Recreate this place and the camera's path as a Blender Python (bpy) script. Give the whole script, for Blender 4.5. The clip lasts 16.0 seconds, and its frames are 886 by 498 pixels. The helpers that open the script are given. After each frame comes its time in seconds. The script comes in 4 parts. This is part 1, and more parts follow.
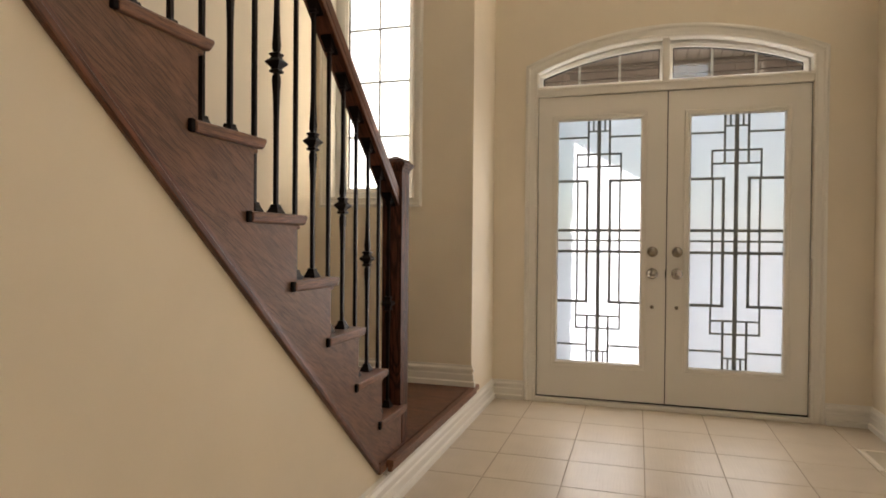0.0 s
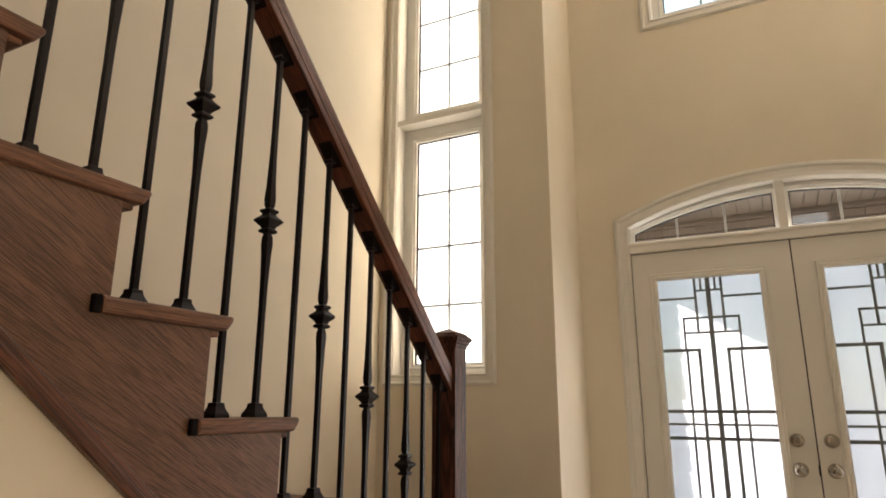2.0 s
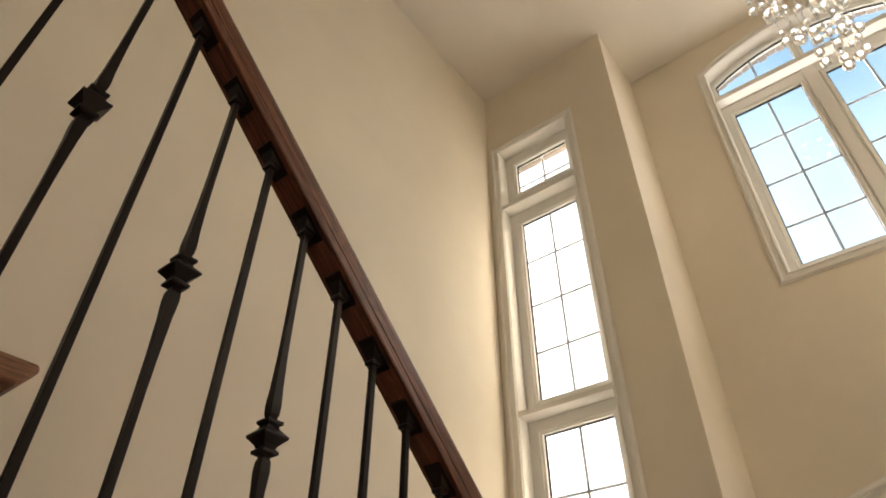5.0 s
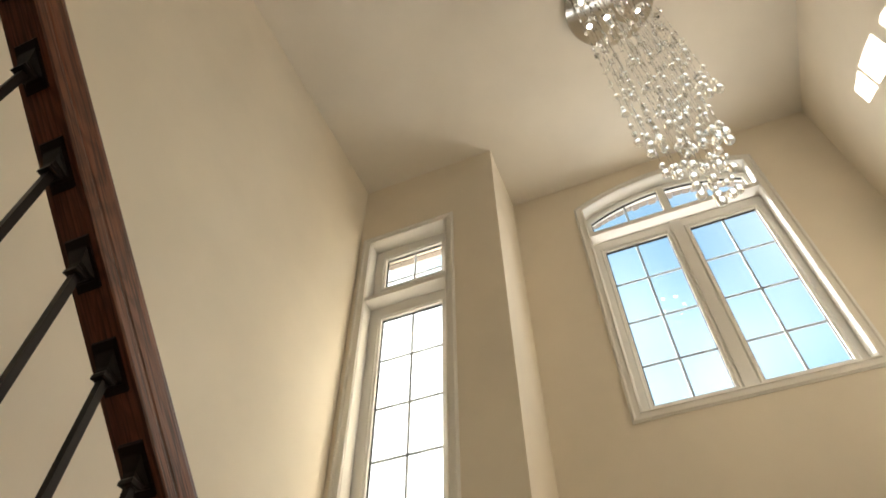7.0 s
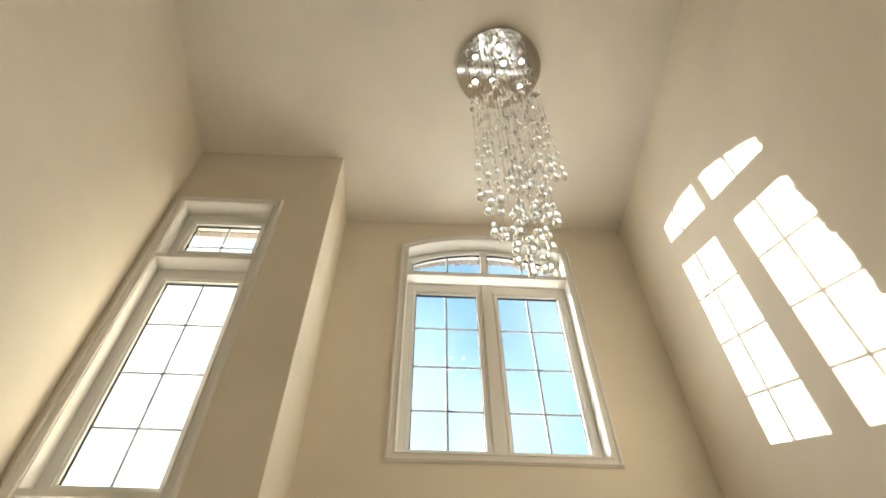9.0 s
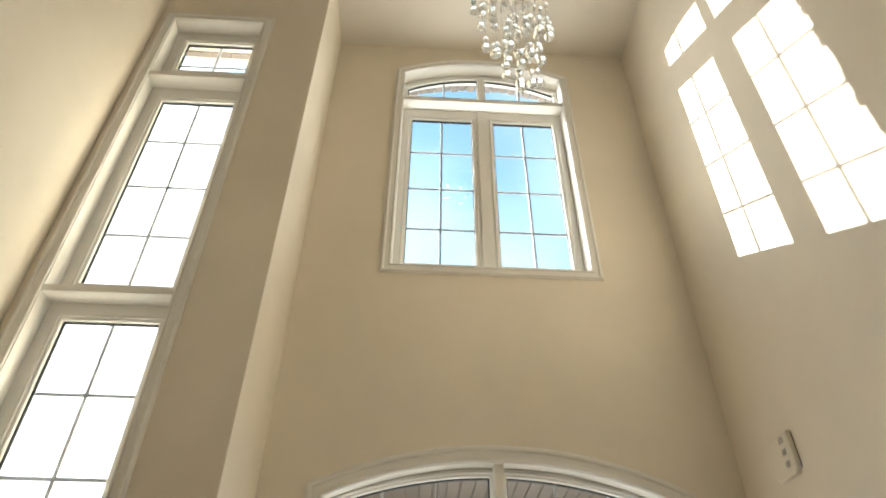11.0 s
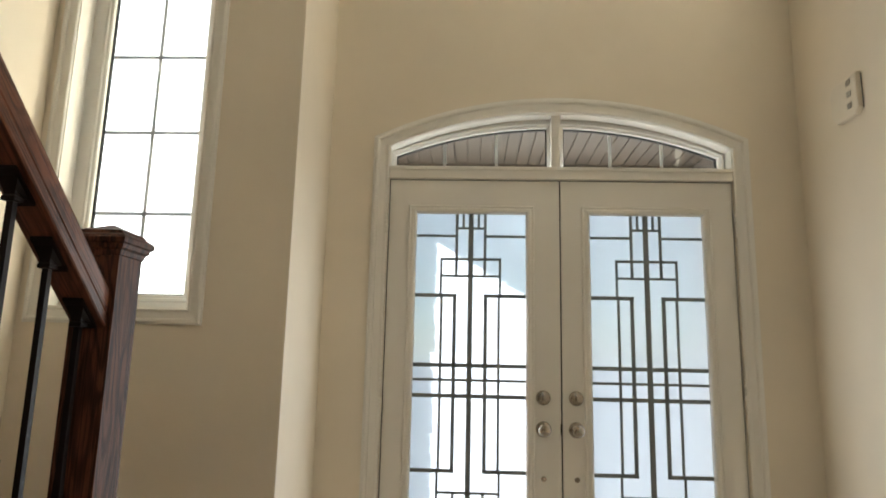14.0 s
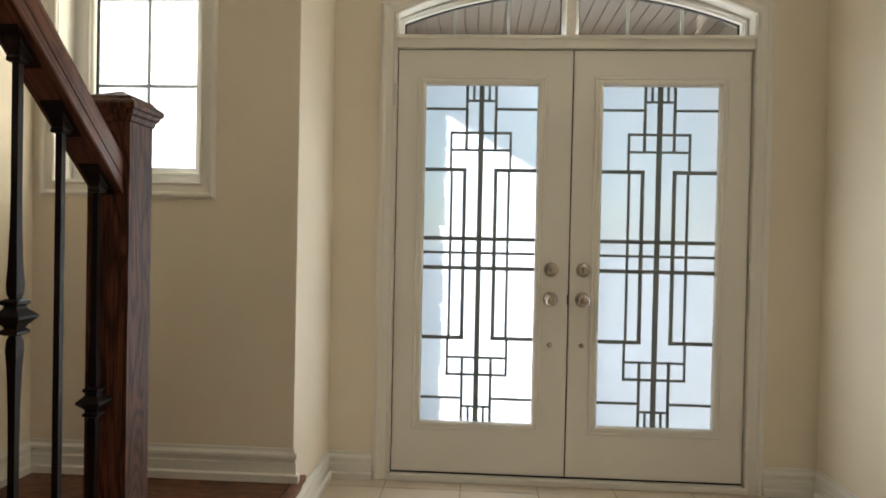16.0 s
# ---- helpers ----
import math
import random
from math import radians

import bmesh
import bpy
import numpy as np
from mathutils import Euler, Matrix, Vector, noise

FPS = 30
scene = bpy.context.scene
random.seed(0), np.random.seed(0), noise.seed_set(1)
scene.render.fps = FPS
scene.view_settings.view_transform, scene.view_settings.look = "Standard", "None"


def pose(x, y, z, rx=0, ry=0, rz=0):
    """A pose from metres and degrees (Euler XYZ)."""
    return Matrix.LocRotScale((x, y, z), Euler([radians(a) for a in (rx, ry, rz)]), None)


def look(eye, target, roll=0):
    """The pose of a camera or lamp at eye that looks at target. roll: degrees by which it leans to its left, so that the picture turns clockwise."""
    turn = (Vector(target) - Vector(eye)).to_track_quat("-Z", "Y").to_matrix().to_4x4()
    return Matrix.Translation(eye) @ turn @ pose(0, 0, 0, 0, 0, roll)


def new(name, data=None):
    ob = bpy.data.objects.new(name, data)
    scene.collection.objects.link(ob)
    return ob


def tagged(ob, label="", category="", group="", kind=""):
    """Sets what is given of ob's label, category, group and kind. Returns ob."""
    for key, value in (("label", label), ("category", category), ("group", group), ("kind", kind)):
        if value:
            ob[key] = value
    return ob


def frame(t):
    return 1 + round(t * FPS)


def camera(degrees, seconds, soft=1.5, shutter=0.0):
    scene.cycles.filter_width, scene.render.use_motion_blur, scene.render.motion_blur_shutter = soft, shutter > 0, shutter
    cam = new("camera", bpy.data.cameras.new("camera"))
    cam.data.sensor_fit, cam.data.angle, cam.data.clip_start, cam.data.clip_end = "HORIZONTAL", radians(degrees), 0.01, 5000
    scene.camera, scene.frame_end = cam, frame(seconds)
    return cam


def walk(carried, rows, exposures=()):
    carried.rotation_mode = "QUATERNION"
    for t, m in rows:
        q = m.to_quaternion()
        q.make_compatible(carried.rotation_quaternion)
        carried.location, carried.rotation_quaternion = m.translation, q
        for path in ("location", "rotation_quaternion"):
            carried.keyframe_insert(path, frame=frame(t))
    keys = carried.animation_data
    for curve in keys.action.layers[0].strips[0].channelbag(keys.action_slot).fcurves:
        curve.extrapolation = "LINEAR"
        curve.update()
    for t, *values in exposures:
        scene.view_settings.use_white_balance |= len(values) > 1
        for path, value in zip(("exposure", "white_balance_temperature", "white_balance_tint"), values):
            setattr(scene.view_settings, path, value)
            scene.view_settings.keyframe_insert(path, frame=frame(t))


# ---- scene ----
cam = camera(70.2, 16.0, soft=1.8)
SKY_STRENGTH, TALL_WATTS, UPPER_WATTS, DOOR_WATTS, TRANSOM_WATTS, BACK_WATTS = 0.072, 0.20, 2.25, 1.0, 0.13, 1.0
EXPOSURES = [(0.0, 2.45, 6900, 14), (2.5, 2.42, 6900, 14), (4.0, 2.34, 6850, 14), (7.0, 2.35, 6550, 9), (8.0, 2.38, 6500, 8), (11.0, 2.47, 6230, 5), (16.0, 2.48, 6150, 5)]
PATH = [
    (0, (-0.181, 3.35, 1.066), (-0.771, 5.261, 1.043), 0.5),
    (0.5, (-0.167, 3.5, 1.086), (-0.803, 5.393, 1.189), 0.5),
    (1, (-0.172, 3.632, 1.101), (-0.884, 5.488, 1.323), 0.5),
    (1.5, (-0.186, 3.781, 1.131), (-0.976, 5.584, 1.481), 0.3),
    (2, (-0.197, 3.9, 1.163), (-1.068, 5.632, 1.653), 0.2),
    (2.5, (-0.203, 3.989, 1.193), (-1.211, 5.599, 1.817), 0.2),
    (3, (-0.21, 4.02, 1.227), (-1.308, 5.511, 1.982), 0.1),
    (3.5, (-0.232, 4.037, 1.267), (-1.353, 5.43, 2.161), 0.1),
    (4, (-0.289, 4.07, 1.308), (-1.386, 5.388, 2.337), -0.1),
    (6.5, (-0.492, 4.435, 1.457), (-1.135, 5.59, 2.958), -0.5),
    (7, (-0.52, 4.533, 1.467), (-1.0, 5.717, 3.005), -0.5),
    (7.5, (-0.523, 4.597, 1.493), (-0.798, 5.792, 3.073), -0.5),
    (8, (-0.541, 4.63, 1.504), (-0.636, 5.809, 3.116), -0.6),
    (10.5, (-0.451, 4.665, 1.327), (-0.324, 6.086, 2.729), 0.3),
    (11, (-0.444, 4.67, 1.298), (-0.368, 6.229, 2.549), 0.6),
    (11.5, (-0.442, 4.672, 1.269), (-0.412, 6.343, 2.368), 0.7),
    (12, (-0.441, 4.677, 1.249), (-0.454, 6.443, 2.187), 0.9),
    (12.5, (-0.44, 4.675, 1.222), (-0.482, 6.517, 1.999), 1.0),
    (13, (-0.438, 4.671, 1.204), (-0.502, 6.57, 1.827), 1.2),
    (13.5, (-0.429, 4.667, 1.185), (-0.51, 6.607, 1.665), 1.2),
    (14, (-0.436, 4.658, 1.171), (-0.523, 6.626, 1.52), 1.3),
    (14.5, (-0.434, 4.654, 1.16), (-0.527, 6.639, 1.392), 1.3),
    (15, (-0.433, 4.651, 1.152), (-0.532, 6.643, 1.293), 1.3),
    (15.5, (-0.433, 4.648, 1.145), (-0.535, 6.644, 1.2), 1.3),
    (16, (-0.44, 4.649, 1.138), (-0.549, 6.645, 1.112), 1.2),
]
walk(cam, [(t, look(eye, at, lean)) for t, eye, at, lean in PATH], exposures=EXPOSURES)

# ---- world, sun and light ----
SUN_DIR = Vector((1.0, -1.03, -0.60)).normalized()
world = bpy.data.worlds.new("sky")
scene.world = world
world.use_nodes = True
wn = world.node_tree.nodes
wl = world.node_tree.links
sky = wn.new("ShaderNodeTexSky")
sky.sky_type = 'NISHITA'
sky.sun_disc = False
sky.sun_elevation = math.asin(-SUN_DIR.z)
sky.sun_rotation = math.atan2(-SUN_DIR.x, -SUN_DIR.y)
sky.air_density = 1.0
sky.dust_density = 1.2
wcoord = wn.new("ShaderNodeTexCoord")
wnoise = wn.new("ShaderNodeTexNoise")
wnoise.inputs["Scale"].default_value = 3.0
wnoise.inputs["Detail"].default_value = 1.5
wramp = wn.new("ShaderNodeMapRange")
wramp.inputs["From Min"].default_value = 0.48
wramp.inputs["From Max"].default_value = 0.75
wramp.inputs["To Max"].default_value = 0.26
wmix = wn.new("ShaderNodeMixRGB")
wmix.inputs["Color2"].default_value = (9.0, 9.2, 9.4, 1)
wl.new(wcoord.outputs["Generated"], wnoise.inputs["Vector"])
wl.new(wnoise.outputs["Fac"], wramp.inputs["Value"])
wl.new(wramp.outputs["Result"], wmix.inputs["Fac"])
wtint = wn.new("ShaderNodeMixRGB")
wtint.blend_type = 'MULTIPLY'
wtint.inputs["Fac"].default_value = 1.0
wtint.inputs["Color2"].default_value = (0.88, 1.12, 1.03, 1)
wl.new(sky.outputs["Color"], wtint.inputs["Color1"])
wl.new(wtint.outputs["Color"], wmix.inputs["Color1"])
# bright haze round the sun
wdot = wn.new("ShaderNodeVectorMath")
wdot.operation = 'DOT_PRODUCT'
wdot.inputs[1].default_value = -SUN_DIR
waur = wn.new("ShaderNodeMapRange")
waur.interpolation_type = 'SMOOTHSTEP'
waur.inputs["From Min"].default_value = 0.83
waur.inputs["From Max"].default_value = 0.94
whaze = wn.new("ShaderNodeMixRGB")
whaze.inputs["Color2"].default_value = (11.0, 11.0, 10.6, 1)
wl.new(wcoord.outputs["Generated"], wdot.inputs[0])
wl.new(wdot.outputs["Value"], waur.inputs["Value"])
wl.new(waur.outputs["Result"], whaze.inputs["Fac"])
wl.new(wmix.outputs["Color"], whaze.inputs["Color1"])
wl.new(whaze.outputs["Color"], wn["Background"].inputs["Color"])
wn["Background"].inputs["Strength"].default_value = SKY_STRENGTH

sun = new("sun", bpy.data.lights.new("sun", 'SUN'))
sun.data.energy = 4.6
sun.data.angle = radians(0.38)
sun.data.color = (1.0, 0.96, 0.90)
sun.matrix_world = look(-SUN_DIR * 30, (0, 0, 0))


def window_lamp(name, x, y, z, w, h, watts, color=(1.0, 0.98, 0.95)):
    """Skylight in a window's opening, shining indoors."""
    lamp = new(name, bpy.data.lights.new(name, 'AREA'))
    lamp.data.shape, lamp.data.size, lamp.data.size_y = 'RECTANGLE', w, h
    lamp.data.energy, lamp.data.color = watts, color
    lamp.matrix_world = look((x, y, z), (x, y - 1, z))
    return lamp


window_lamp("skylight_tall_window", -1.82, 7.160, 3.21, 0.50, 3.6, TALL_WATTS)
window_lamp("skylight_upper_window", -0.01, 7.738, 4.46, 1.12, 1.84, UPPER_WATTS)
window_lamp("skylight_door_glass", -0.434, 7.640, 1.08, 0.50, 1.55, DOOR_WATTS)
window_lamp("skylight_door_glass", 0.407, 7.640, 1.08, 0.50, 1.55, DOOR_WATTS)
back = window_lamp("skylight_back_window", 0.575, 0.56, 3.62, 0.70, 1.06, BACK_WATTS)
back.matrix_world = look((0.575, 0.56, 3.62), (0.575, 1.56, 3.62))
# light thrown up from the sunlit paving through the transom over the doors
up = window_lamp("paving_light_transom", -0.01, 7.700, 2.124, 1.58, 0.03, TRANSOM_WATTS)
up.matrix_world = look((-0.01, 7.700, 2.124), (-0.01, 7.692, 2.34))

# ---- materials ----


def shader(name, color, rough=0.5, metal=0.0, spec=0.5):
    m = bpy.data.materials.new(name)
    m.use_nodes = True
    b = m.node_tree.nodes["Principled BSDF"]
    b.inputs["Base Color"].default_value = (*color, 1)
    b.inputs["Roughness"].default_value = rough
    b.inputs["Metallic"].default_value = metal
    b.inputs["Specular IOR Level"].default_value = spec
    return m, m.node_tree.nodes, m.node_tree.links, b


def mapped(n, l, scale=(1, 1, 1), turn=(0, 0, 0), shift=False):
    tc = n.new("ShaderNodeTexCoord")
    mp = n.new("ShaderNodeMapping")
    mp.inputs["Scale"].default_value = scale
    mp.inputs["Rotation"].default_value = turn
    l.new(tc.outputs["Object"], mp.inputs["Vector"])
    if shift:
        oi = n.new("ShaderNodeObjectInfo")
        mu = n.new("ShaderNodeMath")
        mu.operation = 'MULTIPLY'
        mu.inputs[1].default_value = 37.0
        l.new(oi.outputs["Random"], mu.inputs[0])
        l.new(mu.outputs[0], mp.inputs["Location"])
    return mp


def noise_of(n, l, vec, scale, detail=4.0, rough=0.5, distort=0.0):
    t = n.new("ShaderNodeTexNoise")
    t.inputs["Scale"].default_value = scale
    t.inputs["Detail"].default_value = detail
    t.inputs["Roughness"].default_value = rough
    t.inputs["Distortion"].default_value = distort
    l.new(vec.outputs[0], t.inputs["Vector"])
    return t


def ramp_of(n, l, fac, stops):
    r = n.new("ShaderNodeValToRGB")
    e = r.color_ramp.elements
    while len(e) < len(stops):
        e.new(0.5)
    for el, (p, c) in zip(e, stops):
        el.position, el.color = p, (*c, 1)
    l.new(fac, r.inputs["Fac"])
    return r


def bump_of(n, l, height, b, strength, dist):
    bu = n.new("ShaderNodeBump")
    bu.inputs["Strength"].default_value = strength
    bu.inputs["Distance"].default_value = dist
    l.new(height, bu.inputs["Height"])
    l.new(bu.outputs["Normal"], b.inputs["Normal"])


def painted(name, color, rough, grain=420, depth=0.0006, strength=0.25, vary=0.05):
    m, n, l, b = shader(name, color, rough, spec=0.35)
    mp = mapped(n, l)
    big = noise_of(n, l, mp, 1.7, 5)
    lo = tuple(c * (1 - vary) for c in color)
    hi = tuple(min(0.92, c * (1 + vary)) for c in color)
    r = ramp_of(n, l, big.outputs["Fac"], [(0.3, lo), (0.7, hi)])
    l.new(r.outputs["Color"], b.inputs["Base Color"])
    fine = noise_of(n, l, mp, grain, 3)
    bump_of(n, l, fine.outputs["Fac"], b, strength, depth)
    rr = n.new("ShaderNodeMapRange")
    rr.inputs["To Min"].default_value = rough - 0.06
    rr.inputs["To Max"].default_value = rough + 0.06
    l.new(big.outputs["Fac"], rr.inputs["Value"])
    l.new(rr.outputs["Result"], b.inputs["Roughness"])
    return m


def oak(name, turn, dark=(0.040, 0.014, 0.007), light=(0.182, 0.072, 0.036), rough=0.45, figure_depth=0.55, pore_depth=0.85, pore_size=(5.0, 175.0)):
    """Stained oak; turn carries the grain, which runs along the texture's x."""
    m, n, l, b = shader(name, light, rough)
    mp = mapped(n, l, (1, 1, 1), turn, True)

    def stretched(along, across):
        st = n.new("ShaderNodeMapping")
        st.inputs["Scale"].default_value = (along, across, across)
        l.new(mp.outputs[0], st.inputs["Vector"])
        return st

    def times(fac, by):
        mu = n.new("ShaderNodeMath")
        mu.operation = 'MULTIPLY'
        mu.inputs[1].default_value = by
        l.new(fac, mu.inputs[0])
        return mu

    tone = noise_of(n, l, stretched(1.0, 16.0), 1.6, 5, 0.55, 1.2)
    pores = noise_of(n, l, stretched(*pore_size), 1.6, 1.5, 0.4, 0.35)
    fine = noise_of(n, l, stretched(20.0, 420.0), 1.6, 1.0, 0.5, 0.1)
    rings = noise_of(n, l, stretched(2.6, 13.0), 1.0, 1.2, 0.4, 0.5)
    wave = n.new("ShaderNodeMath")
    wave.operation = 'SINE'
    l.new(times(rings.outputs["Fac"], 75.0).outputs[0], wave.inputs[0])
    cl = ramp_of(n, l, tone.outputs["Fac"], [(0.25, tuple(0.3 * a + 0.7 * c for a, c in zip(dark, light))), (0.55, light), (0.8, tuple(min(1, c * 1.15) for c in light))])
    pr = ramp_of(n, l, pores.outputs["Fac"], [(0.42, (0.36, 0.33, 0.31)), (0.51, (1, 1, 1))])
    fr = ramp_of(n, l, fine.outputs["Fac"], [(0.38, (0.55, 0.52, 0.50)), (0.52, (1, 1, 1))])
    ring_range = n.new("ShaderNodeMapRange")
    ring_range.inputs["From Min"].default_value = -1.0
    l.new(wave.outputs[0], ring_range.inputs["Value"])
    rg = ramp_of(n, l, ring_range.outputs["Result"], [(0.05, (0.40, 0.36, 0.34)), (0.55, (1.06, 1.06, 1.06))])
    out = cl
    for layer, amount in ((rg, figure_depth), (pr, pore_depth), (fr, 0.6)):
        mx = n.new("ShaderNodeMixRGB")
        mx.blend_type = 'MULTIPLY'
        mx.inputs["Fac"].default_value = amount
        l.new(out.outputs["Color"], mx.inputs["Color1"])
        l.new(layer.outputs["Color"], mx.inputs["Color2"])
        out = mx
    l.new(out.outputs["Color"], b.inputs["Base Color"])
    bump_of(n, l, pr.outputs["Color"], b, 0.35, 0.0006)
    return m


M_WALL = painted("beige_wall_paint", (0.79, 0.705, 0.572), 0.62)
M_CEIL = painted("ceiling_paint", (0.80, 0.74, 0.64), 0.8, grain=160, depth=0.0015)
M_TRIM = painted("white_trim_paint", (0.80, 0.765, 0.70), 0.35, grain=90, depth=0.0003, vary=0.02)
M_DOOR = painted("white_door_paint", (0.79, 0.755, 0.69), 0.42, grain=300, depth=0.0004, vary=0.025)
M_VINYL = painted("white_window_vinyl", (0.80, 0.775, 0.72), 0.32, grain=60, depth=0.0002, vary=0.015)
SLOPE = math.atan2(0.1985, 0.2225)
M_OAK_Y = oak("oak_along_tread", (0, 0, radians(90)), light=(0.235, 0.100, 0.050), figure_depth=0.25, pore_depth=0.7, pore_size=(8.0, 260.0))
M_OAK_X = oak("oak_across_stair", (0, 0, 0), light=(0.20, 0.080, 0.040))
M_OAK_Z = oak("oak_newel", (0, radians(90), 0), light=(0.130, 0.048, 0.026), rough=0.50, figure_depth=0.9)
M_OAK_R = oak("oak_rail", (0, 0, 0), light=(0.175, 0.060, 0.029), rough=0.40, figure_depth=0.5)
M_OAK_S = oak("oak_string", (0, 0, 0), light=(0.208, 0.098, 0.055), figure_depth=0.10, pore_depth=0.78, pore_size=(8.0, 290.0))
M_OAK_Z.node_tree.nodes["Principled BSDF"].inputs["Specular IOR Level"].default_value = 0.25
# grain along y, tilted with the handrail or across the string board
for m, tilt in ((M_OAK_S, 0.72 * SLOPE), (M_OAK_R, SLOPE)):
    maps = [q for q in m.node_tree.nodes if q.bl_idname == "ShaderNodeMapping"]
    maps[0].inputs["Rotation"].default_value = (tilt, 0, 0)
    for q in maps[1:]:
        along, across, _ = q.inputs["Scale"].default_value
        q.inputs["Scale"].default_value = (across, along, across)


def iron_mat():
    m, n, l, b = shader("black_iron", (0.010, 0.0055, 0.0045), 0.40, 0.0, 0.2)
    mp = mapped(n, l, shift=True)
    t = noise_of(n, l, mp, 260, 3)
    bump_of(n, l, t.outputs["Fac"], b, 0.35, 0.0006)
    return m


M_IRON = iron_mat()


def tile_mat():
    m, n, l, b = shader("cream_floor_tile", (0.62, 0.52, 0.39), 0.37)
    mp = mapped(n, l, (1, 1, 1), (0, 0, 0), True)
    cloud = noise_of(n, l, mp, 7, 2, 0.4)
    r = ramp_of(n, l, cloud.outputs["Fac"], [(0.2, (0.56, 0.475, 0.37)), (0.8, (0.62, 0.53, 0.415))])
    l.new(r.outputs["Color"], b.inputs["Base Color"])
    st = n.new("ShaderNodeMapping")
    st.inputs["Scale"].default_value = (95.0, 4.5, 1.0)
    l.new(mp.outputs[0], st.inputs["Vector"])
    rib = noise_of(n, l, st, 1.0, 2, 0.5, 0.3)
    bump_of(n, l, rib.outputs["Fac"], b, 0.9, 0.0017)
    return m


M_TILE = tile_mat()
M_GROUT = painted("tan_grout", (0.36, 0.28, 0.19), 0.9, grain=700, depth=0.001)
M_NICKEL = shader("satin_nickel", (0.40, 0.36, 0.31), 0.22, 1.0)[0]
M_CHROME = shader("polished_chrome", (0.66, 0.65, 0.62), 0.05, 1.0)[0]
M_MUNTIN = painted("grey_muntin", (0.60, 0.60, 0.59), 0.45, vary=0.02)
# glazing seals, and the shade in the door gaps painted black
M_SEAL = shader("black_seal_and_gap", (0.02, 0.018, 0.016), 0.7)[0]
M_CAME = shader("dark_zinc_came", (0.20, 0.215, 0.21), 0.45, 0.3)[0]
M_SLOT = shader("dark_slot", (0.03, 0.027, 0.024), 0.8)[0]
M_PLASTIC = painted("ivory_plastic", (0.76, 0.685, 0.56), 0.5, vary=0.02)


def pane_mat():
    m = bpy.data.materials.new("clear_window_glass")
    m.use_nodes = True
    n, l = m.node_tree.nodes, m.node_tree.links
    n.remove(n["Principled BSDF"])
    tr = n.new("ShaderNodeBsdfTransparent")
    tr.inputs["Color"].default_value = (0.95, 0.97, 0.97, 1)
    gl = n.new("ShaderNodeBsdfGlossy")
    gl.inputs["Roughness"].default_value = 0.01
    fr = n.new("ShaderNodeFresnel")
    fr.inputs["IOR"].default_value = 1.75
    mx = n.new("ShaderNodeMixShader")
    l.new(fr.outputs[0], mx.inputs[0])
    l.new(tr.outputs[0], mx.inputs[1])
    l.new(gl.outputs[0], mx.inputs[2])
    l.new(mx.outputs[0], n["Material Output"].inputs["Surface"])
    return m


M_PANE = pane_mat()


def frosted_mat():
    m = bpy.data.materials.new("frosted_door_glass")
    m.use_nodes = True
    n, l = m.node_tree.nodes, m.node_tree.links
    n.remove(n["Principled BSDF"])
    tl = n.new("ShaderNodeBsdfTranslucent")
    tl.inputs["Color"].default_value = (0.64, 0.66, 0.705, 1)
    rf = n.new("ShaderNodeBsdfRefraction")
    rf.inputs["IOR"].default_value = 1.05
    rf.inputs["Roughness"].default_value = 0.55
    rf.inputs["Color"].default_value = (0.70, 0.72, 0.78, 1)
    gl = n.new("ShaderNodeBsdfGlossy")
    gl.inputs["Roughness"].default_value = 0.08
    tc = n.new("ShaderNodeTexCoord")
    nz = n.new("ShaderNodeTexNoise")
    nz.inputs["Scale"].default_value = 220
    l.new(tc.outputs["Object"], nz.inputs["Vector"])
    bu = n.new("ShaderNodeBump")
    bu.inputs["Strength"].default_value = 0.15
    bu.inputs["Distance"].default_value = 0.001
    l.new(nz.outputs["Fac"], bu.inputs["Height"])
    l.new(bu.outputs["Normal"], gl.inputs["Normal"])
    m1 = n.new("ShaderNodeMixShader")
    m1.inputs[0].default_value = 0.35
    l.new(tl.outputs[0], m1.inputs[1])
    l.new(rf.outputs[0], m1.inputs[2])
    m2 = n.new("ShaderNodeMixShader")
    m2.inputs[0].default_value = 0.05
    l.new(m1.outputs[0], m2.inputs[1])
    l.new(gl.outputs[0], m2.inputs[2])
    l.new(m2.outputs[0], n["Material Output"].inputs["Surface"])
    return m


M_FROST = frosted_mat()


def crystal_mat():
    m = bpy.data.materials.new("crystal")
    m.use_nodes = True
    n, l = m.node_tree.nodes, m.node_tree.links
    n.remove(n["Principled BSDF"])
    g = n.new("ShaderNodeBsdfGlass")
    g.inputs["IOR"].default_value = 1.5
    g.inputs["Roughness"].default_value = 0.0
    g.inputs["Color"].default_value = (0.96, 0.96, 0.95, 1)
    l.new(g.outputs[0], n["Material Output"].inputs["Surface"])
    return m


M_CRYSTAL = crystal_mat()


def glow(name, color, strength):
    m, n, l, b = shader(name, (0.9, 0.9, 0.9), 0.4)
    b.inputs["Emission Color"].default_value = (*color, 1)
    b.inputs["Emission Strength"].default_value = strength
    return m


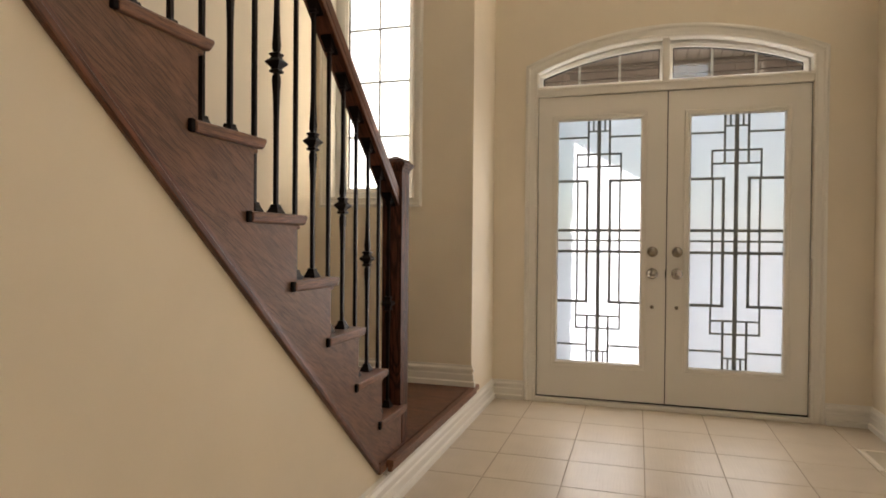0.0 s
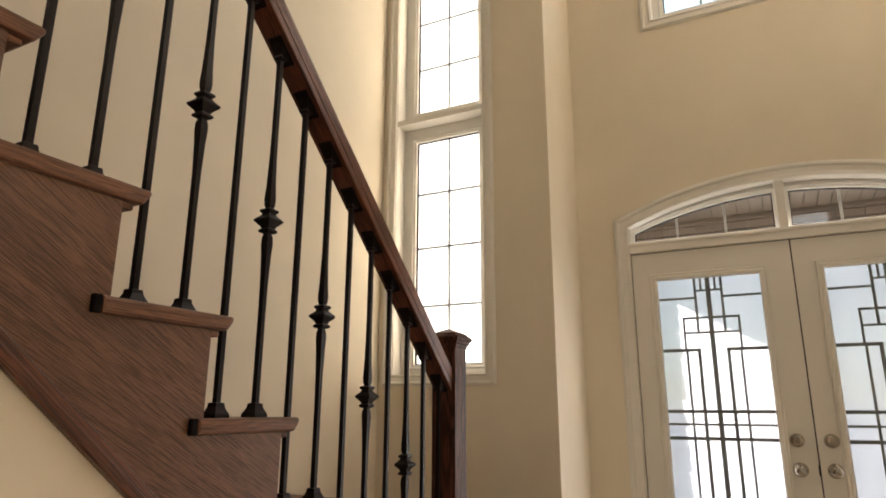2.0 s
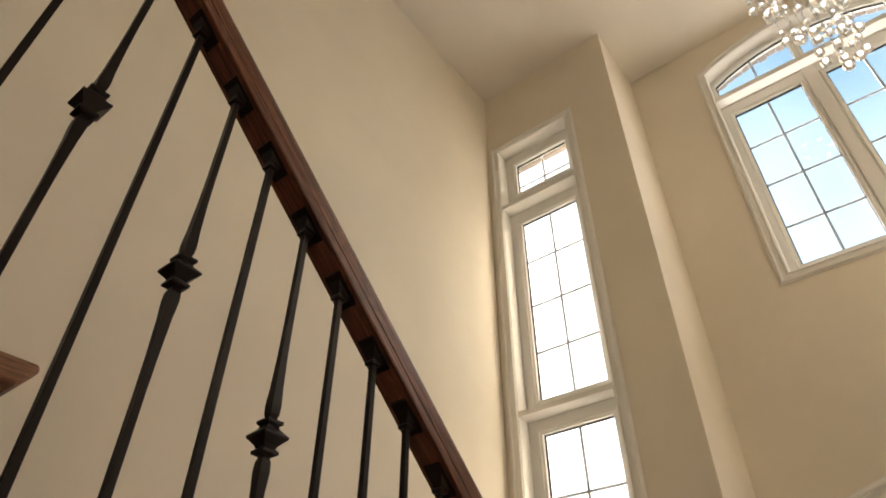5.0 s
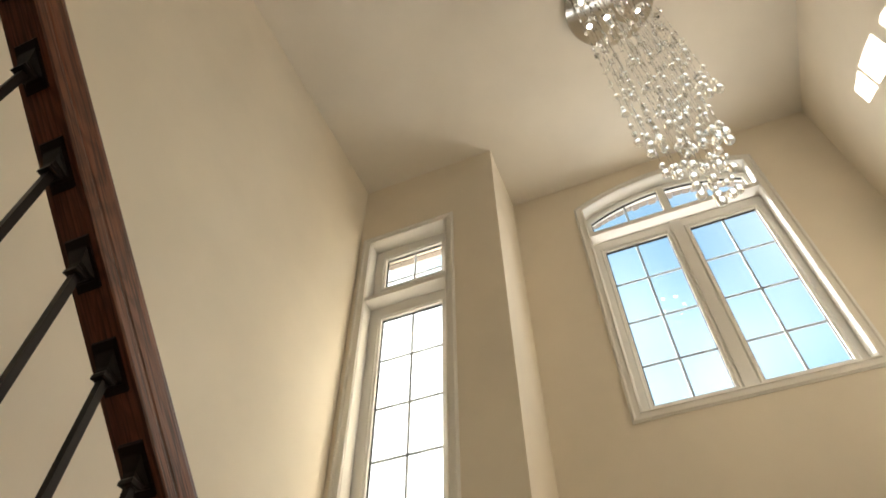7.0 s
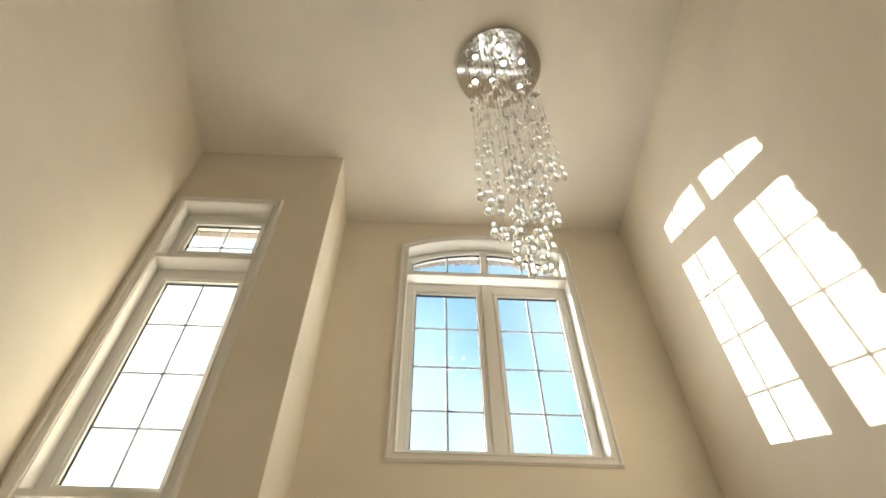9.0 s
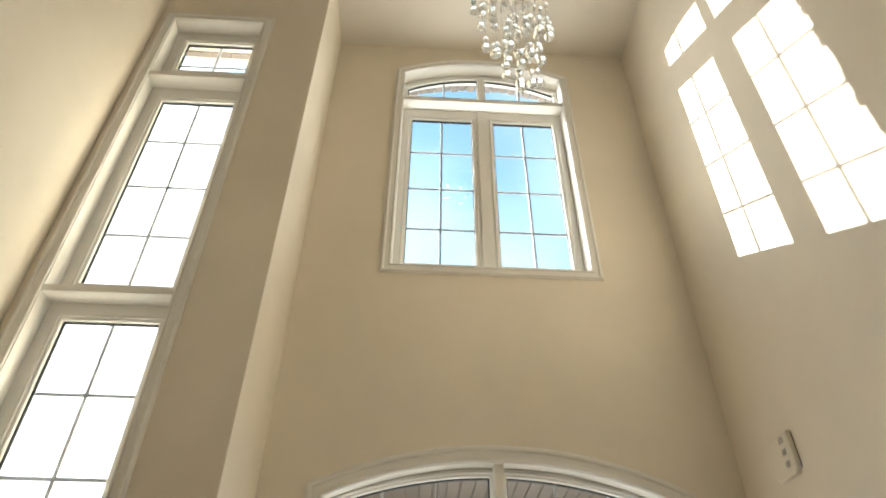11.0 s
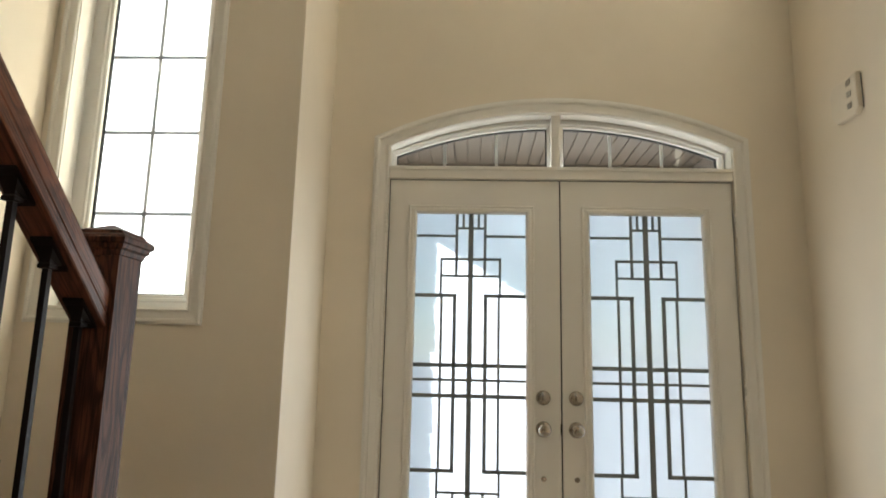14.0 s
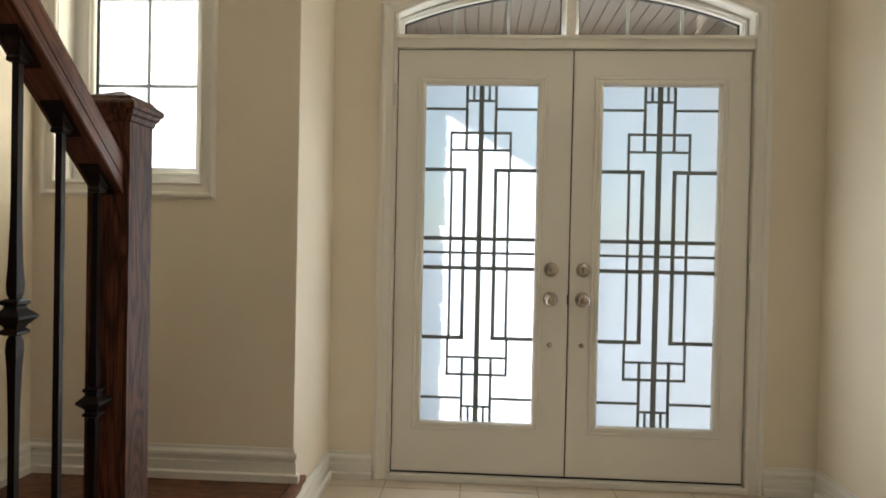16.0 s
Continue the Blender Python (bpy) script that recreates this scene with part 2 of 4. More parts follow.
M_LED = glow("lit_lamp", (1.0, 0.97, 0.92), 3)
M_BRICK = painted("tan_brick", (0.27, 0.222, 0.192), 0.85, grain=120, depth=0.004, vary=0.14)
# near-black: dark end grain, with the shadow behind the tread put into the colour
M_END_SHADOW = shader("end_grain_and_shadow", (0.009, 0.005, 0.004), 0.7, 0.0, 0.08)[0]
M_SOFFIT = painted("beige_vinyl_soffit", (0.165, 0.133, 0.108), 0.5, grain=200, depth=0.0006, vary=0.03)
M_MORTAR = painted("mortar", (0.36, 0.33, 0.29), 0.95, grain=300, depth=0.003)
M_CONCRETE = painted("pale_concrete", (0.60, 0.59, 0.57), 0.38, grain=90, depth=0.003, vary=0.1)

# ---- mesh helpers ----


def mesh_of(name, bm, material, smooth=False):
    bmesh.ops.recalc_face_normals(bm, faces=bm.faces)
    me = bpy.data.meshes.new(name)
    bm.to_mesh(me)
    bm.free()
    me.materials.append(material)
    if smooth:
        me.shade_smooth()
    return me


def part(name, bm, material, parent=None, label="", smooth=False):
    ob = new(name, mesh_of(name, bm, material, smooth))
    if parent:
        ob.parent = parent
    return tagged(ob, label)


def empty(name, label, category, kind="", group=""):
    return tagged(new(name), label, category, group, kind)


def box(bm, x0, y0, z0, x1, y1, z1, bevel=0.0, seg=2):
    vs = [bm.verts.new((x, y, z)) for x in (x0, x1) for y in (y0, y1) for z in (z0, z1)]
    fs = [bm.faces.new([vs[i] for i in f]) for f in ((0, 1, 3, 2), (4, 6, 7, 5), (0, 4, 5, 1), (2, 3, 7, 6), (0, 2, 6, 4), (1, 5, 7, 3))]
    if bevel:
        es = {e for f in fs for e in f.edges}
        bmesh.ops.bevel(bm, geom=list(es), offset=bevel, segments=seg, profile=0.5, affect='EDGES')
    return bm


def boxed(*a, bevel=0.0, seg=2):
    return box(bmesh.new(), *a, bevel=bevel, seg=seg)


# maps of plane coordinates (a, b) and the height c over the plane
def on_y(y):
    return lambda a, b, c: (a, y - c, b)


def on_z(z):
    return lambda a, b, c: (a, b, z + c)


def on_x(x):
    return lambda a, b, c: (x + c, a, b)


def plate(outer, holes, where, thick):
    """A flat slab with holes, from its plane back by thick."""
    bm = bmesh.new()
    edges = []
    for loop in [outer] + list(holes):
        vs = [bm.verts.new(where(a, b, 0)) for a, b in loop]
        edges += [bm.edges.new((vs[i], vs[(i + 1) % len(vs)])) for i in range(len(vs))]
    made = bmesh.ops.triangle_fill(bm, edges=edges, use_beauty=True)
    faces = [g for g in made["geom"] if isinstance(g, bmesh.types.BMFace)]
    out = bmesh.ops.extrude_face_region(bm, geom=faces)
    back = Vector(where(0, 0, -thick)) - Vector(where(0, 0, 0))
    bmesh.ops.translate(bm, verts=[v for v in out["geom"] if isinstance(v, bmesh.types.BMVert)], vec=back)
    return bm


def sweep(path, profile, where, closed=False, bm=None):
    """Carries a closed profile (outward, up) along a path in a plane, with mitred corners; outward is to the path's left."""
    bm = bm or bmesh.new()
    n = len(path)
    rings = []
    for i, p in enumerate(path):
        p = Vector(p)
        before = (p - Vector(path[i - 1])).normalized() if closed or i > 0 else None
        after = (Vector(path[(i + 1) % n]) - p).normalized() if closed or i < n - 1 else None
        d0, d1 = before or after, after or before
        n0, n1 = Vector((-d0.y, d0.x)), Vector((-d1.y, d1.x))
        m = (n0 + n1).normalized()
        m = m / max(0.2, m.dot(n0))
        rings.append([bm.verts.new(where(*(p + m * u), v)) for u, v in profile])
    k = len(profile)
    for i in range(n if closed else n - 1):
        a, b = rings[i], rings[(i + 1) % n]
        for j in range(k):
            bm.faces.new((a[j], a[(j + 1) % k], b[(j + 1) % k], b[j]))
    if not closed:
        bm.faces.new(rings[0])
        bm.faces.new(rings[-1][::-1])
    return bm


def arch(x0, x1, spring, rise, steps=28):
    """Points of a flat arch from x1 over the top to x0."""
    half, mid = (x1 - x0) / 2, (x0 + x1) / 2
    r = (half * half + rise * rise) / (2 * rise)
    a = math.asin(half / r)
    return [(mid + r * math.sin(a - 2 * a * i / steps), spring + rise - r + r * math.cos(a - 2 * a * i / steps)) for i in range(steps + 1)]


def lathe(profile, where, steps=20):
    """A turned body; profile is (radius, height), where maps (a, b, c) with c the axis."""
    bm = bmesh.new()
    rings = []
    for r, h in profile:
        if r < 1e-6:
            rings.append([bm.verts.new(where(0, 0, h))])
        else:
            rings.append([bm.verts.new(where(r * math.cos(2 * math.pi * i / steps), r * math.sin(2 * math.pi * i / steps), h)) for i in range(steps)])
    for a, b in zip(rings, rings[1:]):
        for i in range(steps):
            j = (i + 1) % steps
            loop = [a[i % len(a)], a[j % len(a)], b[j % len(b)], b[i % len(b)]]
            loop = [v for q, v in enumerate(loop) if v not in loop[:q]]
            if len(loop) > 2:
                bm.faces.new(loop)
    return bm


def stacked(levels, cx=0.0, cy=0.0):
    """A square bar through levels (half width, height)."""
    bm = bmesh.new()
    rings = [[bm.verts.new((cx + sx * h, cy + sy * h, z)) for sx, sy in ((-1, -1), (1, -1), (1, 1), (-1, 1))] for h, z in levels]
    for a, b in zip(rings, rings[1:]):
        for i in range(4):
            bm.faces.new((a[i], a[(i + 1) % 4], b[(i + 1) % 4], b[i]))
    bm.faces.new(rings[0][::-1])
    bm.faces.new(rings[-1])
    return bm

# ---- the shell ----
FLOOR, CEIL = -0.015, 5.790
LEFT, RIGHT, DOORWALL, WINWALL, JOG, BACK = -2.213, 1.155, 7.655, 7.070, -1.142, 0.6
STAIRWALL = -1.160
THICK = 0.27

# openings: (x0, x1, z0, spring, rise)
DOOR = (-0.843, 0.828, FLOOR, 2.216, 0.18)
UPPER = (-0.609, 0.596, 3.563, 5.432, 0.143)
TALL = (-2.120, -1.533, 1.347, 5.080)
SOUTH = (0.180, 0.970, 3.050, 4.190)


def arched(x0, x1, z0, spring, rise, steps=28):
    return [(x0, z0), (x1, z0)] + arch(x0, x1, spring, rise, steps)


wall = part("wall_north", plate([(JOG, -0.4), (RIGHT + 0.2, -0.4), (RIGHT + 0.2, CEIL + 0.02), (JOG, CEIL + 0.02)], [arched(*DOOR), arched(*UPPER)], on_y(DOORWALL), 0.125), M_WALL)
tagged(wall, "smooth beige painted wall round the double entrance door", "wall", kind="structure")
wall = part("wall_stair_window", plate([(LEFT - 0.2, -0.4), (JOG, -0.4), (JOG, CEIL + 0.02), (LEFT - 0.2, CEIL + 0.02)], [[(TALL[0], TALL[2]), (TALL[1], TALL[2]), (TALL[1], TALL[3]), (TALL[0], TALL[3])]], on_y(WINWALL), THICK), M_WALL)
tagged(wall, "beige painted wall with the tall stair window", "wall", kind="structure")
wall = part("wall_jog", boxed(JOG - 0.2, WINWALL + THICK, -0.4, JOG - 0.003, DOORWALL + THICK, CEIL + 0.02), M_WALL)
tagged(wall, "narrow beige return wall beside the entrance", "wall", kind="structure")
bm = bmesh.new()
box(bm, JOG - 0.02, WINWALL - 0.0005, 0.0, JOG + 0.0005, DOORWALL + 0.01, CEIL + 0.01)
bmesh.ops.bevel(bm, geom=[e for e in bm.edges if abs(e.verts[0].co.x - e.verts[1].co.x) + abs(e.verts[0].co.y - e.verts[1].co.y) < 1e-6 and e.verts[0].co.x > JOG and e.verts[0].co.y < WINWALL + 0.1], offset=0.006, segments=3, profile=0.5, affect='EDGES')
tagged(part("wall_corner", bm, M_WALL, wall), "rounded drywall corner")
wall = part("wall_west", boxed(LEFT - 0.2, BACK - 0.2, -0.4, LEFT, WINWALL, CEIL + 0.02), M_WALL)
tagged(wall, "tall beige painted wall along the stair", "wall", kind="structure")
wall = part("wall_east", boxed(RIGHT, BACK - 0.2, -0.4, RIGHT + 0.2, DOORWALL - 0.0005, CEIL + 0.02), M_WALL)
tagged(wall, "tall beige painted wall with a sun patch", "wall", kind="structure")
wall = part("wall_south", plate([(LEFT, -0.4), (RIGHT, -0.4), (RIGHT, CEIL + 0.02), (LEFT, CEIL + 0.02)], [[(SOUTH[0], SOUTH[2]), (SOUTH[1], SOUTH[2]), (SOUTH[1], SOUTH[3]), (SOUTH[0], SOUTH[3])]], lambda a, b, c: (a, BACK + c, b), 0.2), M_WALL)
tagged(wall, "beige painted wall closing the hall, with a small high window", "wall", kind="structure")
tagged(part("ceiling", boxed(LEFT - 0.2, BACK - 0.2, CEIL, RIGHT + 0.2, DOORWALL + THICK, CEIL + 0.15), M_CEIL), "smooth cream painted high ceiling", "ceiling", kind="structure")

# under the stair
LOW = lambda y: 1.457 - 0.8734 * (y - 4.149)
TOP_Y = 2.60
low_end = 4.149 + (1.457 - 0.140) / 0.8734
wall = part("wall_under_stair", plate([(BACK, FLOOR), (6.9, FLOOR), (6.9, 0.05), (5.72, 0.05), (5.72, 0.14), (low_end, 0.14), (TOP_Y, LOW(TOP_Y)), (BACK, LOW(TOP_Y))], [], on_x(STAIRWALL), 0.10), M_WALL)
tagged(wall, "beige painted wall under the sloping stair string", "wall", kind="structure")

# ---- baseboards ----
BASE = [(-0.017, 0), (0.0, 0), (0.026, 0), (0.026, 0.028), (0.016, 0.034), (0.016, 0.070), (0.010, 0.076), (0.010, 0.088), (0.019, 0.094), (0.018, 0.106), (0.006, 0.116), (0.005, 0.129), (-0.017, 0.129)]


def baseboard(path, z, label):
    tagged(part("baseboard", sweep(path, BASE, on_z(z)), M_TRIM), label, "baseboard", kind="structure")


baseboard([(-0.9245, DOORWALL), (JOG, DOORWALL), (JOG, BACK)], FLOOR, "white moulded baseboard along the tiled hall floor")
baseboard([(RIGHT, BACK), (RIGHT, DOORWALL), (0.9095, DOORWALL)], FLOOR, "white moulded baseboard along the tiled hall floor")
baseboard([(JOG, WINWALL + 0.004), (JOG, WINWALL), (LEFT, WINWALL), (LEFT, 5.95)], 0.185, "white moulded baseboard on the stair landing")

# ---- casings and windows ----
CASING = [(0, 0), (0, 0.011), (0.005, 0.014), (0.009, 0.013), (0.011, 0.007), (0.016, 0.006), (0.038, 0.009), (0.041, 0.015), (0.045, 0.018), (0.052, 0.018), (0.056, 0.015), (0.058, 0.010), (0.063, 0.009), (0.063, 0)]


def casing(name, path, where, parent, closed, width=1.0, label="white moulded casing"):
    part(name, sweep(path, [(-u * width, v) for u, v in CASING], where, closed), M_TRIM, parent, label)


def ring(outer, inner, where, thick):
    return plate(outer, [inner], where, thick)


def rect(x0, x1, z0, z1):
    return [(x0, z0), (x1, z0), (x1, z1), (x0, z1)]


def sash(parent, outer, glass, front, label=""):
    """A moulded sash between an outer outline and its glass, a seal round the pane, and the pane."""
    part("sash", ring(outer, glass, on_y(front), 0.036), M_VINYL, parent, label)
    part("glazing_bead", sweep(glass, [(0.0, 0.0), (-0.030, 0.0), (-0.030, 0.004), (-0.024, 0.010), (-0.016, 0.010), (-0.013, 0.005), (-0.005, 0.005), (0.0, 0.002)], on_y(front), True), M_VINYL, parent)
    inner = sweep(glass, [(0.0, -0.030), (0.0, -0.016), (0.006, -0.016), (0.006, -0.030)], on_y(front), True)
    part("seal", inner, M_SEAL, parent, "black rubber glazing seal")
    bm = bmesh.new()
    bm.faces.new([bm.verts.new(on_y(front + 0.026)(a, b, 0)) for a, b in glass])
    bm.faces.ensure_lookup_table()
    bm.normal_update()
    if bm.faces[0].normal.y > 0:
        bm.faces[0].normal_flip()
    me = bpy.data.meshes.new("pane")
    bm.to_mesh(me)
    bm.free()
    me.materials.append(M_PANE)
    pane = tagged(new("pane", me), "clear glass pane")
    pane.parent = parent
    pane.visible_shadow = False


def bars(parent, front, verticals, horizontals, w=0.016, paint=M_MUNTIN):
    """Thin muntin bars between the panes: (x, z0, z1) and (z, x0, x1)."""
    for x, z0, z1 in verticals:
        part("muntin", boxed(x - w / 2, front + 0.0275, z0, x + w / 2, front + 0.034, z1), paint, parent)
    for z, x0, x1 in horizontals:
        part("muntin", boxed(x0, front + 0.0280, z - w / 2, x1, front + 0.0335, z + w / 2), paint, parent)


# tall stair window
win = empty("window_1", "tall narrow white window in three lights with muntin bars", "window", "structure")
x0, x1, z0, z1 = TALL
casing("casing", rect(x0, x1, z0, z1), on_y(WINWALL), win, True)
TF = WINWALL + 0.099
part("jamb", ring(rect(x0 + 0.0005, x1 - 0.0005, z0 + 0.0005, z1 - 0.0005), rect(x0 + 0.004, x1 - 0.004, z0 + 0.004, z1 - 0.004), on_y(WINWALL - 0.001), 0.0995), M_TRIM, win)
for a, b, name in ((4.480, 4.512, "transom_bar"), (2.896, 2.930, "transom_bar")):
    part(name, boxed(x0, WINWALL - 0.002, a, x1, TF + 0.06, b, bevel=0.003), M_TRIM, win)
gx0, gx1 = -2.030, -1.598
for o0, o1, g0, g1, rows in ((z0, 2.896, 1.409, 2.806, (1.753, 2.112, 2.461)), (2.930, 4.480, 3.008, 4.367, (3.330, 3.672, 4.029)), (4.512, z1, 4.670, 4.969, (4.750,))):
    sash(win, rect(x0, x1, o0, o1), rect(gx0, gx1, g0, g1), TF)
    bars(win, TF, [((gx0 + gx1) / 2, g0, g1)], [(z, gx0, gx1) for z in rows])
part("frame", ring(rect(x0 - 0.02, x1 + 0.02, z0 - 0.02, z1 + 0.02), rect(x0 + 0.02, x1 - 0.02, z0 + 0.02, z1 - 0.02), on_y(TF + 0.052), 0.03), M_VINYL, win)

# upper arched window over the entrance
win = empty("window_2", "white arched window with two casements over the entrance", "window", "structure")
x0, x1, z0, spring, rise = UPPER
casing("casing", arched(*UPPER), on_y(DOORWALL), win, True)
UF = DOORWALL + 0.099
part("jamb", ring(arched(x0 + 0.0005, x1 - 0.0005, z0 + 0.0005, spring, rise - 0.0005), arched(x0 + 0.004, x1 - 0.004, z0 + 0.004, spring, rise - 0.004), on_y(DOORWALL - 0.001), 0.0995), M_TRIM, win)
BAR0, BAR1 = 5.120, 5.164
part("transom_bar", boxed(x0, DOORWALL + 0.004, BAR0, x1, UF + 0.06, BAR1, bevel=0.004), M_TRIM, win)
part("mullion", boxed(-0.046, UF - 0.014, z0, 0.030, UF - 0.001, BAR0, bevel=0.003), M_VINYL, win)
MID = -0.008
for o0, o1, g0, g1 in ((x0, MID, -0.536, -0.086), (MID, x1, 0.070, 0.521)):
    sash(win, rect(o0, o1, z0, BAR0), rect(g0, g1, 3.651, 5.015), UF)
    bars(win, UF, [((g0 + g1) / 2, 3.651, 5.015)], [(z, g0, g1) for z in (3.954, 4.315, 4.675)])
full = arch(-0.577, 0.563, 5.382, 0.148, 56)
outer = arch(x0, x1, spring, rise, 56)
for side in (0, 1):
    if side:
        glass = [(0.020, 5.240), (0.563, 5.240)] + [p for p in full if p[0] > 0.021]
        glass.append((0.020, 5.5295))
        edge = [(MID, BAR1), (x1, BAR1)] + [p for p in outer if p[0] > MID + 0.002] + [(MID, spring + rise)]
    else:
        glass = [(-0.577, 5.240), (-0.036, 5.240), (-0.036, 5.5295)] + [p for p in full if p[0] < -0.037]
        edge = [(x0, BAR1), (MID, BAR1), (MID, spring + rise)] + [p for p in outer if p[0] < MID - 0.002]
    sash(win, edge, glass, UF)
bars(win, UF, [(-0.300, 5.240, 5.494), (0.294, 5.240, 5.490)], [])
part("frame", ring(arched(x0 - 0.02, x1 + 0.02, z0 - 0.02, spring, rise + 0.02), arched(x0 + 0.015, x1 - 0.015, z0 + 0.015, spring - 0.015, rise), on_y(UF + 0.052), 0.03), M_VINYL, win)

# high window at the back of the hall, mirrored in the transom panes
win = empty("window_3", "small white two-pane window high in the back wall", "window", "structure")
x0, x1, z0, z1 = SOUTH
facing_north = lambda a, b, c: (a, BACK + c, b)
casing("casing", rect(x0, x1, z0, z1), facing_north, win, True)
part("sash", plate(rect(x0, x1, z0, z1), [rect(0.220, 0.660, z0 + 0.04, z1 - 0.04), rect(0.700, 0.930, z0 + 0.04, z1 - 0.04)], lambda a, b, c: (a, BACK - 0.10 + c, b), 0.05), M_VINYL, win)
for a, b in ((0.220, 0.660), (0.700, 0.930)):
    pane = part("pane", boxed(a - 0.004, BACK - 0.128, z0 + 0.036, b + 0.004, BACK - 0.124, z1 - 0.036), M_PANE, win, "clear glass pane")
    pane.visible_shadow = False

# entrance: frame, transom and casing
ent = empty("door_frame", "white entrance door frame with an arched transom window", "door frame", "structure")
x0, x1, z0, spring, rise = DOOR
path = [(x1, FLOOR)] + arch(x0, x1, spring, rise) + [(x0, FLOOR)]
casing("casing", path, on_y(DOORWALL), ent, False, 1.27)
DF = DOORWALL + 0.013
part("header", boxed(x0, DOORWALL - 0.004, 2.055, x1, DF + 0.10, 2.118, bevel=0.005), M_TRIM, ent)
part("header_bead", boxed(x0, DOORWALL - 0.012, 2.098, x1, DOORWALL - 0.0045, 2.114, bevel=0.003), M_TRIM, ent)
part("threshold", boxed(x0, DF - 0.03, FLOOR, x1, DF + 0.16, 0.014, bevel=0.004), M_TRIM, ent)
# black strips set in the door gaps to paint their shade
for a, b, c, e in ((-0.8395, 0.0145, -0.8355, 2.0545), (0.8205, 0.0145, 0.8245, 2.0545), (-0.0065, 0.0265, -0.0005, 2.0495), (-0.835, 0.0145, 0.820, 0.0255), (-0.835, 2.0505, 0.820, 2.0545)):
    part("gap_shade", boxed(a, DF + 0.008, b, c, DF + 0.050, e), M_SEAL, ent, "black filler strip standing in for the shade of the door gap")
for a, b in ((x0 + 0.001, -0.840), (0.825, x1 - 0.001)):
    part("jamb", boxed(a, DF + 0.001, 0.0145, b, DF + 0.055, 2.0545), M_TRIM, ent)
XF = DOORWALL + 0.073
part("jamb", ring(arched(x0 + 0.0005, x1 - 0.0005, 2.1185, spring, rise - 0.0005), arched(x0 + 0.004, x1 - 0.004, 2.120, spring, rise - 0.004), on_y(DOORWALL - 0.001), 0.0735), M_TRIM, ent)
full = arch(-0.818, 0.787, 2.196, 0.152, 56)
outer = arch(x0, x1, spring, rise, 56)
MID = -0.020
for side in (0, 1):
    if side:
        glass = [(0.024, 2.143), (0.787, 2.143)] + [p for p in full if p[0] > 0.025] + [(0.024, 2.347)]
        edge = [(MID, 2.118), (x1, 2.118)] + [p for p in outer if p[0] > MID + 0.002] + [(MID, spring + rise)]
    else:
        glass = [(-0.818, 2.143), (-0.057, 2.143), (-0.057, 2.347)] + [p for p in full if p[0] < -0.058]
        edge = [(x0, 2.118), (MID, 2.118), (MID, spring + rise)] + [p for p in outer if p[0] < MID - 0.002]
    sash(ent, edge, glass, XF)
part("transom_post", boxed(-0.042, DOORWALL + 0.012, 2.118, 0.004, XF - 0.001, spring + rise - 0.002, bevel=0.003), M_TRIM, ent)
bars(ent, XF, [(-0.574, 2.143, 2.284), (-0.310, 2.143, 2.331), (0.264, 2.143, 2.335), (0.522, 2.143, 2.290)], [], 0.015, M_VINYL)

# ---- door leaves ----


